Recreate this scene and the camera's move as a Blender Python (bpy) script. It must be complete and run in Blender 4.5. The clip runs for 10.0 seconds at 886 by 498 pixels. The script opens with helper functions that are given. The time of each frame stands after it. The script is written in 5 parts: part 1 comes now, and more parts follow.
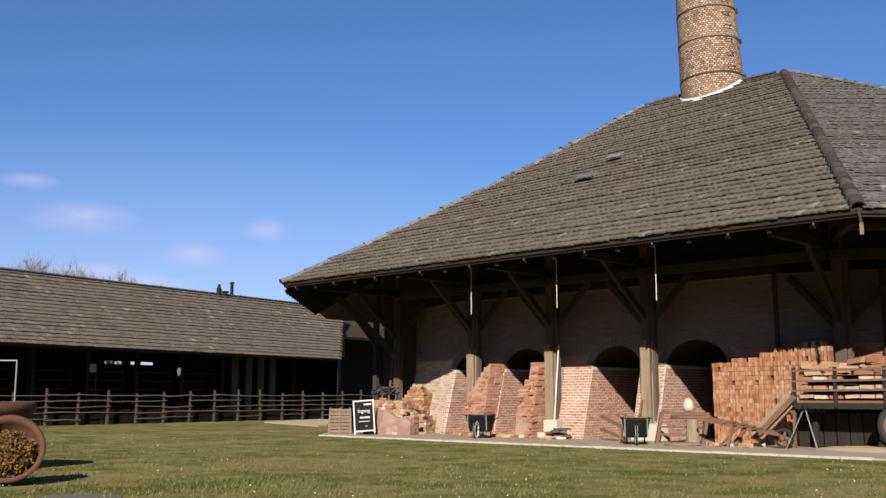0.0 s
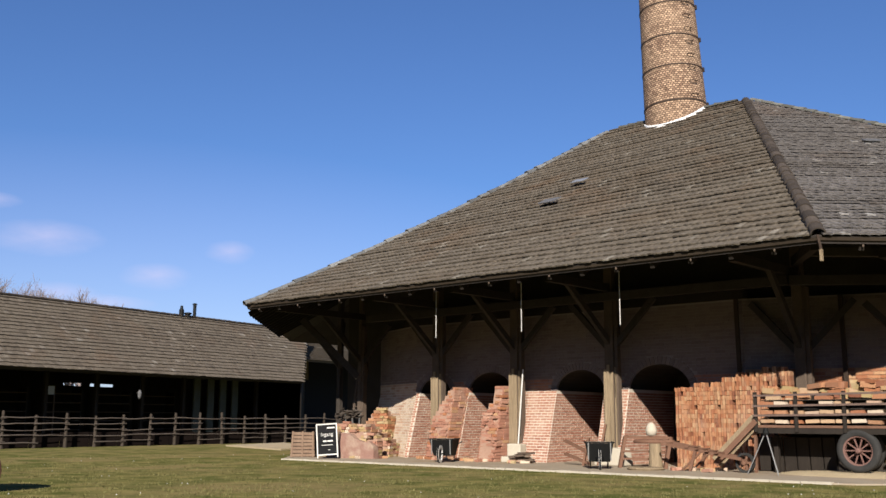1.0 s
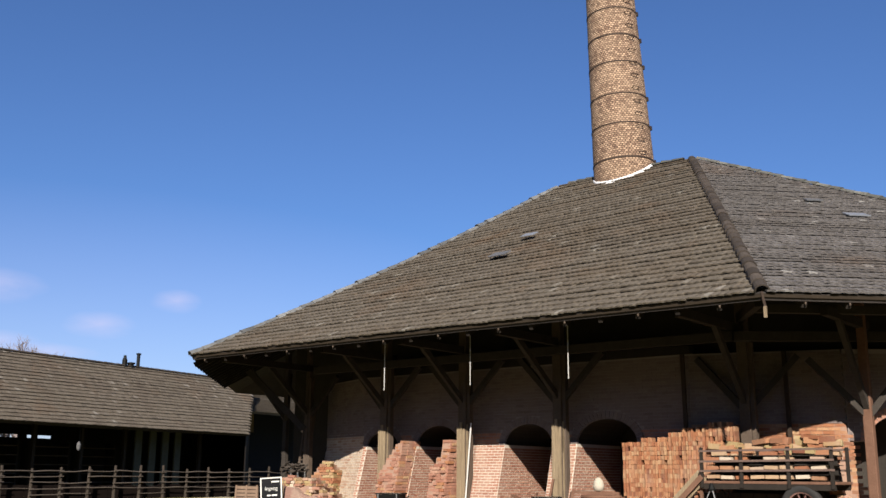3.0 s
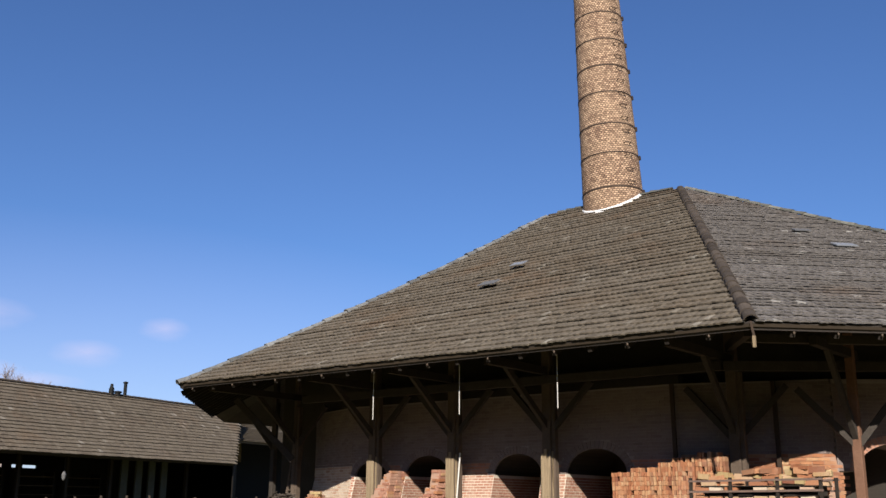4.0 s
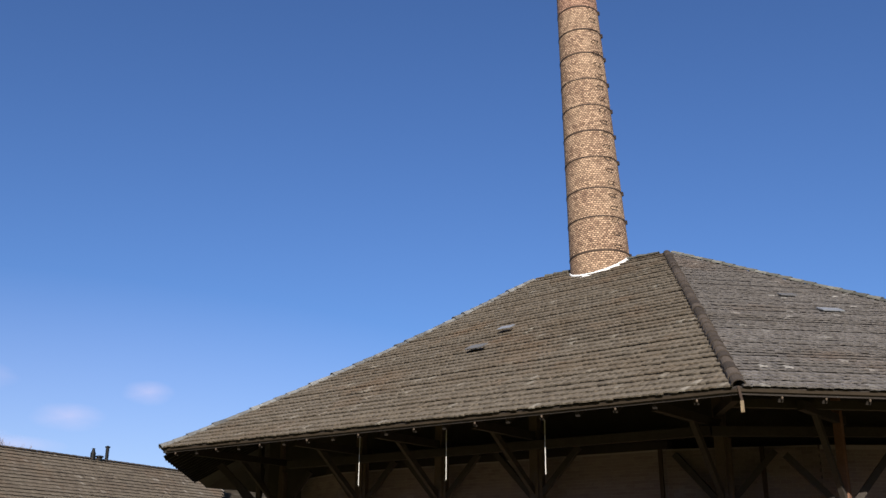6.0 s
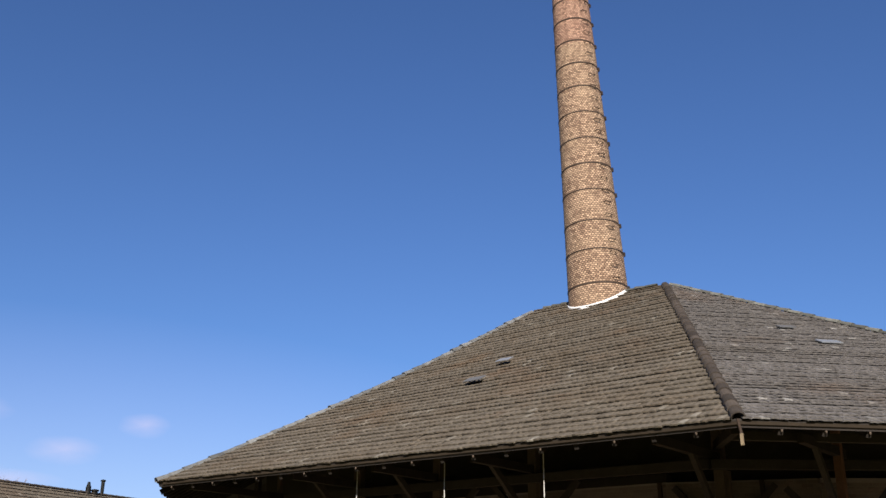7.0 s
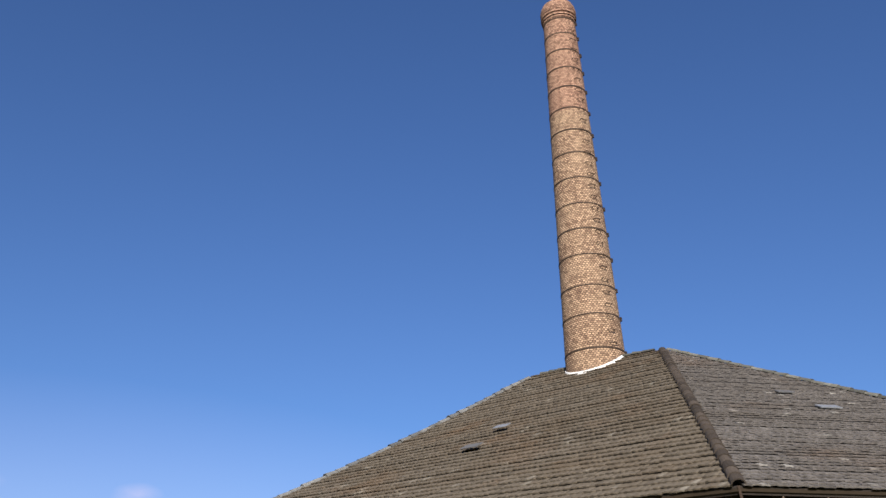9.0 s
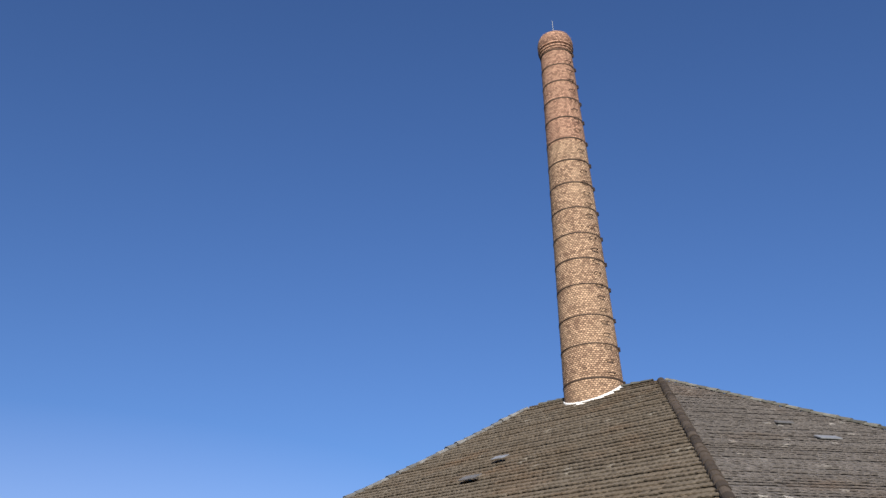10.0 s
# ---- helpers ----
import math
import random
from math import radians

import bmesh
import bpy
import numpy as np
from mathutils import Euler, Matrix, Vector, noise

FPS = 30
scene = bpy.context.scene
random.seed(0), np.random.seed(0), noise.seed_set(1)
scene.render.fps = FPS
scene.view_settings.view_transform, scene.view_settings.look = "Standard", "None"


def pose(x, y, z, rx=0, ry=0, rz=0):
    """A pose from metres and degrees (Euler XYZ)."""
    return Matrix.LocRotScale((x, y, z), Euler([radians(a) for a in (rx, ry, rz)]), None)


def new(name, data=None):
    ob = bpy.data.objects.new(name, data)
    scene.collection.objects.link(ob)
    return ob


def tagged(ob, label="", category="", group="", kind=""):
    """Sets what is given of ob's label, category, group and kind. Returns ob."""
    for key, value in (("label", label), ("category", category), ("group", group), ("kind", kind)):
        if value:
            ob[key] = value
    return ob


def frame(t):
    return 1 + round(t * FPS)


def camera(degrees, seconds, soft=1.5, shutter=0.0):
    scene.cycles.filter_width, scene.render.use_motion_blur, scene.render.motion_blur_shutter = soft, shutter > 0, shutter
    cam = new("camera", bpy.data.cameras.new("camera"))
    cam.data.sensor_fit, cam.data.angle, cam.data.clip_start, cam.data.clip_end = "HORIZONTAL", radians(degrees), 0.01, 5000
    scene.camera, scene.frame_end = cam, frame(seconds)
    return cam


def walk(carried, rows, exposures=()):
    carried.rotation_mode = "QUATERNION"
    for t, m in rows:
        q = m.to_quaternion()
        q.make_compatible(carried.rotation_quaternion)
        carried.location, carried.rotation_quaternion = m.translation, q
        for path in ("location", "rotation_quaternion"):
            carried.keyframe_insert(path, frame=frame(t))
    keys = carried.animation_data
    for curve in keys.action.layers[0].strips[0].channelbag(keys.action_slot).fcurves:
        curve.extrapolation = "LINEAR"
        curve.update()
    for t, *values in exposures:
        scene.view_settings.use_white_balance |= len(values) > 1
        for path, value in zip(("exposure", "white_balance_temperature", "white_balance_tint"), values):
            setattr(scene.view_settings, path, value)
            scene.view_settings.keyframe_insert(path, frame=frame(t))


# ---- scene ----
# World: x along the front of the kiln house, y into it, z up; the tripod stands at the origin on the lawn.
cam = camera(48.0, 10.0, soft=1.5)
EYE = 1.15
# seconds, pan, tilt, lean in degrees
TURNS = [
    (0.0, 44.20, 8.40, 0.00),
    (0.5, 43.12, 9.02, -0.08),
    (1.0, 42.15, 9.73, -0.17),
    (1.5, 41.28, 10.45, -0.22),
    (2.0, 40.31, 11.32, -0.32),
    (2.5, 39.63, 12.01, -0.38),
    (4.0, 38.54, 14.41, -0.44),
    (4.5, 38.26, 15.25, -0.45),
    (5.0, 38.01, 16.21, -0.48),
    (5.5, 37.87, 17.12, -0.48),
    (7.0, 37.68, 19.90, -0.42),
    (7.5, 37.67, 20.78, -0.38),
    (8.0, 37.65, 21.83, -0.30),
    (8.5, 37.59, 22.69, -0.22),
    (9.0, 37.55, 23.67, -0.17),
    (9.5, 37.51, 24.57, -0.12),
    (10.0, 37.45, 25.40, -0.10),
]
walk(cam, [(t, pose(0, 0, EYE) @ pose(0, 0, 0, 90 + tilt, lean, pan)) for t, pan, tilt, lean in TURNS])

# ---- light ----
SUN_TRAVEL = Vector((-0.58, 0.815, -0.535)).normalized()
world = bpy.data.worlds.new("sky")
scene.world = world
world.use_nodes = True
wn = world.node_tree.nodes
sky = wn.new("ShaderNodeTexSky")
sky.sky_type = "NISHITA"
sky.sun_disc = False
sky.sun_elevation = math.asin(-SUN_TRAVEL.z)
sky.sun_rotation = math.atan2(-SUN_TRAVEL.x, -SUN_TRAVEL.y)
sky.air_density, sky.dust_density, sky.ozone_density = 1.0, 0.3, 2.5
tint = wn.new("ShaderNodeMix")
tint.data_type, tint.blend_type = "RGBA", "MULTIPLY"
tint.inputs[0].default_value = 1.0
tint.inputs[7].default_value = (0.635, 0.862, 1.28, 1)
world.node_tree.links.new(sky.outputs[0], tint.inputs[6])
world.node_tree.links.new(tint.outputs[2], wn["Background"].inputs[0])
wn["Background"].inputs[1].default_value = 0.052
sun_data = bpy.data.lights.new("sun", "SUN")
sun_data.energy, sun_data.angle, sun_data.color = 5.0, radians(0.53), (1.0, 0.93, 0.82)
sun = new("sun", sun_data)
sun.rotation_euler = SUN_TRAVEL.to_track_quat("-Z", "Y").to_euler()
scene.view_settings.exposure = 0.80


# ---- materials ----
class Nodes:
    """A small builder for node materials."""

    def __init__(self, name, rough=0.8, metal=0.0):
        self.mat = bpy.data.materials.new(name)
        self.mat.use_nodes = True
        self.t = self.mat.node_tree
        self.b = self.t.nodes["Principled BSDF"]
        self.b.inputs["Roughness"].default_value = rough
        self.b.inputs["Metallic"].default_value = metal
        self.b.inputs["Specular IOR Level"].default_value = 0.15

    def put(self, kind, **inputs):
        n = self.t.nodes.new(kind)
        for key, value in inputs.items():
            self.link(value, n.inputs[key.replace("_", " ")])
        return n

    def link(self, value, socket):
        if isinstance(value, bpy.types.NodeSocket):
            self.t.links.new(value, socket)
        else:
            socket.default_value = value

    def coords(self, scale=(1, 1, 1), generated="Place"):
        m = self.t.nodes.new("ShaderNodeMapping")
        m.inputs["Scale"].default_value = scale
        if generated == "Place":
            c = self.t.nodes.new("ShaderNodeNewGeometry").outputs["Position"]
        else:
            c = self.t.nodes.new("ShaderNodeTexCoord").outputs[generated]
        self.t.links.new(c, m.inputs["Vector"])
        return m.outputs[0]

    def noise(self, scale, detail=4.0, vec=None, rough=0.6):
        n = self.put("ShaderNodeTexNoise", Scale=scale, Detail=detail, Roughness=rough)
        self.link(vec or self.coords(), n.inputs["Vector"])
        return n.outputs["Fac"]

    def ramp(self, fac, *stops):
        r = self.t.nodes.new("ShaderNodeValToRGB")
        while len(r.color_ramp.elements) < len(stops):
            r.color_ramp.elements.new(0.5)
        for e, (p, c) in zip(r.color_ramp.elements, stops):
            e.position, e.color = p, (*c, 1)
        self.link(fac, r.inputs[0])
        return r.outputs[0]

    def mix(self, fac, a, b, how="MIX"):
        m = self.t.nodes.new("ShaderNodeMix")
        m.data_type, m.blend_type = "RGBA", how
        self.link(fac, m.inputs[0])
        for v, i in ((a, 6), (b, 7)):
            self.link((*v, 1) if isinstance(v, tuple) else v, m.inputs[i])
        return m.outputs[2]

    def island(self):
        return self.t.nodes.new("ShaderNodeNewGeometry").outputs["Random Per Island"]

    def object_random(self):
        return self.t.nodes.new("ShaderNodeObjectInfo").outputs["Random"]

    def add(self, a, b, how="ADD"):
        m = self.t.nodes.new("ShaderNodeMath")
        m.operation = how
        self.link(a, m.inputs[0])
        self.link(b, m.inputs[1])
        return m.outputs[0]

    def bump(self, height, strength=0.4, distance=0.02):
        b = self.put("ShaderNodeBump", Strength=strength, Distance=distance, Height=height)
        self.t.links.new(b.outputs[0], self.b.inputs["Normal"])

    def done(self, color):
        self.link((*color, 1) if isinstance(color, tuple) else color, self.b.inputs["Base Color"])
        return self.mat


def varied(name, c1, c2, scale=3.0, fine=30.0, rough=0.85, metal=0.0, bump=0.3, dist=0.01, stretch=(1, 1, 1), dirt=None, each=0.0):
    """Two-scale varied surface: broad stains and fine grain between two colours, optionally different on each piece."""
    n = Nodes(name, rough, metal)
    v = n.coords(stretch)
    broad, grain = n.noise(scale, 5, v), n.noise(fine, 4, v)
    f = n.add(n.add(broad, grain, "MULTIPLY"), 1.9, "MULTIPLY")
    col = n.mix(f, c1, c2)
    if each:
        tone = n.ramp(n.add(n.add(n.island(), n.object_random()), 1.0, "MODULO"), (0.0, (1 - each,) * 3), (1.0, (1 + each * 0.6,) * 3))
        col = n.mix(1.0, col, tone, "MULTIPLY")
    if dirt:
        col = n.mix(n.ramp(n.noise(scale * 0.45, 6, v), (0.48, (0, 0, 0)), (0.66, (1, 1, 1))), col, dirt)
    n.bump(grain, bump, dist)
    return n.done(col)


def brick_material(name, tones, fine=45.0, pale=0.15, bump=0.5):
    """Brick that takes one of several tones on each piece, with a sandy grain and lime bloom."""
    n = Nodes(name, 0.9)
    pick = n.add(n.add(n.island(), n.object_random()), 1.0, "MODULO")
    stops = [(i / (len(tones) - 1) * 0.98, c) for i, c in enumerate(tones)]
    col = n.ramp(pick, *stops)
    v = n.coords()
    grain = n.noise(fine, 5, v)
    col = n.mix(n.ramp(grain, (0.3, (0.0,) * 3), (0.75, (0.55,) * 3)), col, tuple(c * 0.45 for c in tones[0]))
    bloom = n.ramp(n.noise(1.7, 6, v), (0.52, (0, 0, 0)), (0.78, (pale * 3,) * 3))
    col = n.mix(bloom, col, (0.50, 0.40, 0.31))
    n.bump(grain, bump, 0.012)
    return n.done(col)


def mix3(a, b, k):
    return tuple(p + (q - p) * k for p, q in zip(a, b))


def tile_material(name, dark, mid, light, lichen, warm):
    n = Nodes(name, 0.9)
    pick = n.add(n.add(n.island(), n.object_random()), 1.0, "MODULO")
    col = n.ramp(pick, (0.0, mid), (0.45, mid), (0.9, mix3(mid, light, .35)), (0.965, mix3(mid, light, .45)), (1.0, lichen))
    col = n.mix(n.ramp(pick, (0.08, (.7, .7, .7)), (0.12, (0, 0, 0))), col, dark)
    v = n.coords()
    patch = n.ramp(n.noise(0.55, 6, v), (0.46, (0, 0, 0)), (0.72, (0.75,) * 3))
    col = n.mix(patch, col, warm)
    rust = n.ramp(n.noise(0.33, 5, v), (0.55, (0, 0, 0)), (0.72, (0.45,) * 3))
    col = n.mix(rust, col, (warm[0] * 1.35, warm[1] * 1.0, warm[2] * 0.75))
    g = n.noise(14, 6, v)
    col = n.mix(n.ramp(g, (0.35, (0.0,) * 3), (0.8, (0.5,) * 3)), col, tuple(c * 0.5 for c in dark))
    crust = n.ramp(n.noise(9, 4, v), (0.40, (.88,) * 3), (0.62, (1.22, 1.20, 1.18)))
    col = n.mix(1.0, col, crust, "MULTIPLY")
    spots = n.ramp(n.noise(38, 3, v), (0.62, (0, 0, 0)), (0.72, (0.6,) * 3))
    col = n.mix(spots, col, lichen)
    n.bump(g, 0.6, 0.02)
    return n.done(col)


M_TILE_FRONT = tile_material("mossy_brown_tile", (0.080, 0.066, 0.051), (0.113, 0.095, 0.074), (0.150, 0.129, 0.104), (0.215, 0.196, 0.166), (0.105, 0.081, 0.057))
M_TILE_END = tile_material("grey_lichen_tile", (0.088, 0.080, 0.077), (0.124, 0.114, 0.110), (0.170, 0.158, 0.153), (0.340, 0.328, 0.315), (0.104, 0.092, 0.084))
M_TILE_BARN = tile_material("brown_barn_tile", (0.085, 0.069, 0.053), (0.125, 0.103, 0.078), (0.170, 0.143, 0.112), (0.235, 0.208, 0.174), (0.100, 0.078, 0.059))
M_RIDGE = varied("ridge_clay", (0.034, 0.027, 0.022), (0.080, 0.064, 0.052), 3, 25, bump=0.6, each=0.4)
M_RIDGE_PALE = varied("lichened_ridge_clay", (0.060, 0.057, 0.048), (0.17, 0.168, 0.148), 3, 18, bump=0.5, each=0.5)
M_RIDGE_GREY = varied("blue_grey_ridge_clay", (0.062, 0.061, 0.060), (0.20, 0.202, 0.20), 3, 9, bump=0.5, each=0.4)
M_SKYLIGHT = varied("dull_roof_glass", (0.13, 0.135, 0.145), (0.24, 0.25, 0.27), 4, 20, 0.35, bump=0.05)
M_BRICK = brick_material("kiln_brick", [(0.305, 0.142, 0.098), (0.380, 0.192, 0.134), (0.338, 0.175, 0.124), (0.420, 0.240, 0.170), (0.285, 0.130, 0.090)])
# upper wall copies of brick and mortar, darkened to match the eaves' shade
M_BRICK_SHADED = brick_material("shade_toned_brick", [(0.176, 0.137, 0.128), (0.204, 0.160, 0.149), (0.194, 0.154, 0.144), (0.218, 0.174, 0.162), (0.164, 0.128, 0.120)], pale=0.03)
M_MORTAR_SHADED = varied("shade_toned_mortar", (0.19, 0.157, 0.15), (0.27, 0.228, 0.217), 1.5, 35, bump=0.4)
M_BRICK_PALE = brick_material("limewashed_brick", [(0.42, 0.29, 0.21), (0.52, 0.42, 0.32), (0.56, 0.46, 0.355), (0.40, 0.245, 0.17), (0.58, 0.49, 0.39)], pale=0.3)
M_BRICK_YELLOW = brick_material("yellow_brick", [(0.328, 0.234, 0.117), (0.390, 0.296, 0.148), (0.359, 0.218, 0.117), (0.429, 0.343, 0.195)])
M_BRICK_ORANGE = brick_material("fresh_orange_brick", [(0.27, 0.108, 0.056), (0.37, 0.165, 0.084), (0.43, 0.232, 0.126), (0.30, 0.118, 0.064), (0.47, 0.30, 0.172), (0.19, 0.074, 0.046)], pale=0.08)
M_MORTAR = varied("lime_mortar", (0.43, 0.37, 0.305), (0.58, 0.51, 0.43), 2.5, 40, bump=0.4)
M_MORTAR_RED = varied("brick_dust_mortar", (0.24, 0.145, 0.105), (0.36, 0.235, 0.175), 3, 35, bump=0.5)
# near-black base stands in for shade inside vaults and between stacked bricks
M_DARK_INSIDE = varied("kiln_soot", (0.022, 0.019, 0.016), (0.050, 0.042, 0.036), 1.5, 20)
M_WOOD_DARK = varied("dark_timber", (0.016, 0.013, 0.011), (0.034, 0.027, 0.022), 3, 30, stretch=(1, 1, 0.2), bump=0.4)
M_BOARDING = varied("dark_roof_boards", (0.030, 0.025, 0.023), (0.058, 0.049, 0.045), 2, 24, bump=0.4)
M_WOOD_POST = varied("weathered_oak", (0.115, 0.084, 0.053), (0.38, 0.292, 0.190), 5, 26, stretch=(4, 4, 0.2), bump=0.9, dist=0.02)
M_WOOD_FENCE = varied("grey_fence_wood", (0.060, 0.044, 0.034), (0.125, 0.094, 0.072), 3, 30, bump=0.4)
M_CONCRETE = varied("pavement_concrete", (0.22, 0.178, 0.130), (0.36, 0.305, 0.235), 1.2, 30, bump=0.4, dirt=(0.27, 0.205, 0.135))
M_SAND = varied("pale_sand", (0.312, 0.242, 0.148), (0.452, 0.367, 0.242), 2.0, 40, bump=0.5, dist=0.03)
M_STONE = varied("pale_stone", (0.343, 0.304, 0.242), (0.484, 0.437, 0.359), 3, 30)
M_IRON = varied("rusty_iron_band", (0.035, 0.025, 0.020), (0.066, 0.045, 0.033), 6, 40, 0.75, 0.3)
M_WHITE = varied("white_paint", (0.484, 0.468, 0.437), (0.608, 0.601, 0.577), 5, 40, 0.6, bump=0.15)
M_LEAD = varied("pale_mortar_flashing", (0.55, 0.54, 0.53), (0.76, 0.75, 0.74), 3, 25, 0.7)
M_SLATE = varied("blue_slate", (0.070, 0.069, 0.070), (0.140, 0.139, 0.144), 3, 25, 0.6)
M_BLACK = varied("black_painted_steel", (0.004, 0.0045, 0.0045), (0.010, 0.010, 0.010), 6, 40, 0.6, bump=0.15)

M_STEEL = varied("grey_steel", (0.16, 0.16, 0.16), (0.28, 0.28, 0.275), 6, 40, 0.5, 0.5, bump=0.1)
M_WOOD_RED = varied("reddish_wood", (0.101, 0.051, 0.033), (0.195, 0.109, 0.074), 4, 30, bump=0.5)
M_WOOD_CART = varied("dusty_cart_wood", (0.085, 0.056, 0.047), (0.165, 0.115, 0.096), 4, 30, bump=0.5)
M_RIM = varied("rust_pink_paint", (0.115, 0.062, 0.052), (0.195, 0.112, 0.094), 6, 30, 0.7)
M_RUBBER = varied("dusty_rubber", (0.020, 0.020, 0.020), (0.043, 0.041, 0.039), 5, 30, 0.8)
M_CHALK = varied("chalkboard_black", (0.006, 0.006, 0.007), (0.012, 0.012, 0.013), 3, 20, 0.85, bump=0.05)
M_CLAY = varied("rusty_clay", (0.060, 0.027, 0.019), (0.125, 0.056, 0.038), 3, 25, 0.75, bump=0.4)
M_RAFTER_BLACK = varied("shade_black_timber", (0.010, 0.008, 0.007), (0.022, 0.017, 0.014), 2, 20, bump=0.3)
M_PANE = varied("dusty_glass", (0.351, 0.374, 0.406), (0.468, 0.499, 0.530), 2, 20, 0.3, bump=0.05)


# ---- mesh helpers ----
class Pile:
    """Collects boxes and quads into one plain mesh."""

    def __init__(self):
        self.v, self.f = [], []

    def prism(self, low, high):
        k, n = len(self.v), len(low)
        self.v += [tuple(p) for p in low] + [tuple(p) for p in high]
        self.f.append(tuple(range(k + n - 1, k - 1, -1)))
        self.f.append(tuple(range(k + n, k + 2 * n)))
        for i in range(n):
            j = (i + 1) % n
            self.f.append((k + i, k + j, k + n + j, k + n + i))
        return self

    def box(self, m, size):
        """A box of that size, centred on the pose m."""
        x, y, z = (s / 2 for s in size)
        low = [m @ Vector(p) for p in ((-x, -y, -z), (x, -y, -z), (x, y, -z), (-x, y, -z))]
        high = [m @ Vector(p) for p in ((-x, -y, z), (x, -y, z), (x, y, z), (-x, y, z))]
        return self.prism(low, high)

    def span(self, x0, x1, y0, y1, z0, z1):
        return self.box(Matrix.Translation(((x0 + x1) / 2, (y0 + y1) / 2, (z0 + z1) / 2)), (x1 - x0, y1 - y0, z1 - z0))

    def beam(self, a, b, w, h, up=(0, 0, 1)):
        """A squared timber from a to b."""
        a, b = Vector(a), Vector(b)
        d = (b - a).normalized()
        s = d.cross(Vector(up))
        s = s.normalized() if s.length > 1e-4 else Vector((1, 0, 0))
        u = s.cross(d)
        ring = [s * (i * w / 2) + u * (j * h / 2) for i, j in ((-1, -1), (1, -1), (1, 1), (-1, 1))]
        return self.prism([a + r for r in ring], [b + r for r in ring])

    def rod(self, a, b, r0, r1=None, n=10):
        a, b = Vector(a), Vector(b)
        d = (b - a).normalized()
        s = d.orthogonal().normalized()
        u = d.cross(s)
        r1 = r0 if r1 is None else r1
        ring = [s * math.cos(6.28318 * i / n) + u * math.sin(6.28318 * i / n) for i in range(n)]
        return self.prism([a + r * r0 for r in ring], [b + r * r1 for r in ring])

    def quad(self, *p):
        k = len(self.v)
        self.v += [tuple(q) for q in p]
        self.f.append(tuple(range(k, k + len(p))))
        return self

    def lathe(self, profile, n=32, m=Matrix(), cap=True):
        """Turns (radius, height) pairs round the z axis of the pose m."""
        k = len(self.v)
        for r, z in profile:
            for i in range(n):
                a = 2 * math.pi * i / n
                self.v.append(tuple(m @ Vector((r * math.cos(a), r * math.sin(a), z))))
        for j in range(len(profile) - 1):
            for i in range(n):
                i2 = (i + 1) % n
                self.f.append((k + j * n + i, k + j * n + i2, k + (j + 1) * n + i2, k + (j + 1) * n + i))
        if cap:
            self.f.append(tuple(k + i for i in range(n - 1, -1, -1)))
            self.f.append(tuple(k + (len(profile) - 1) * n + i for i in range(n)))
        return self

    def tile(self, top, thick):
        """A cambered roof tile from its six upper corners: front three from left to right, then back three."""
        k = len(self.v)
        self.v += [tuple(p) for p in top] + [tuple(p - thick) for p in top[:3]]
        self.f += [(k, k + 1, k + 4, k + 5), (k + 1, k + 2, k + 3, k + 4), (k + 6, k + 7, k + 1, k), (k + 7, k + 8, k + 2, k + 1), (k + 5, k + 6, k), (k + 2, k + 8, k + 3)]
        return self

    def mesh(self, name, mat, smooth=False):
        me = bpy.data.meshes.new(name)
        me.from_pydata(self.v, [], self.f)
        me.materials.append(mat)
        if smooth:
            me.polygons.foreach_set("use_smooth", [True] * len(me.polygons))
        me.update()
        return me


def part(name, pile, mat, parent=None, label="", smooth=False, bevel=0.0, kind=""):
    """Links a pile (or a ready mesh) as one mesh object under a thing or a part."""
    ob = new(name, pile.mesh(name, mat, smooth) if isinstance(pile, Pile) else pile)
    ob.parent = parent
    if bevel:
        mod = ob.modifiers.new("bevel", "BEVEL")
        mod.width, mod.segments = bevel, 2
    return tagged(ob, label=label, kind=kind)


def thing(name, label, category, at=(0, 0, 0), turn=0.0, group="", kind=""):
    """The Empty at a thing's base."""
    ob = new(name)
    ob.empty_display_size = 0.2
    ob.matrix_basis = pose(*at, 0, 0, turn)
    return tagged(ob, label, category, group, kind)


def fill_bricks(pile, origin, u, v, n, width, height, keep=None, single=None, size=(0.265, 0.085), proud=0.006, deep=0.05, jitter=0.004, gap=0.009, rng=random):
    """Lays courses of bricks over a rectangle: u along, v up, n out. keep(a, b) tells whether a brick centred there stays."""
    origin, u, v, n = Vector(origin), Vector(u), Vector(v), Vector(n)
    L, H = size
    for r in range(int(height / H + 1e-4)):
        a = -(r % 2) * L / 2
        while a < width - 0.03:
            a0, a1 = max(a, 0) + gap, min(a + L, width) - gap
            a += L
            if a1 - a0 < 0.04 or (keep and not keep((a0 + a1) / 2, (r + 0.5) * H)):
                continue
            p = proud + rng.uniform(-jitter, jitter)
            b0, b1 = r * H + gap, (r + 1) * H - gap
            low = [origin + u * x + v * y - n * deep for x, y in ((a0, b0), (a1, b0), (a1, b1), (a0, b1))]
            high = [origin + u * (x + rng.uniform(-.003, .003)) + v * (y + rng.uniform(-.003, .003)) + n * p for x, y in ((a0, b0), (a1, b0), (a1, b1), (a0, b1))]
            if single:
                single(Pile().prism(low, high))
            else:
                pile.prism(low, high)


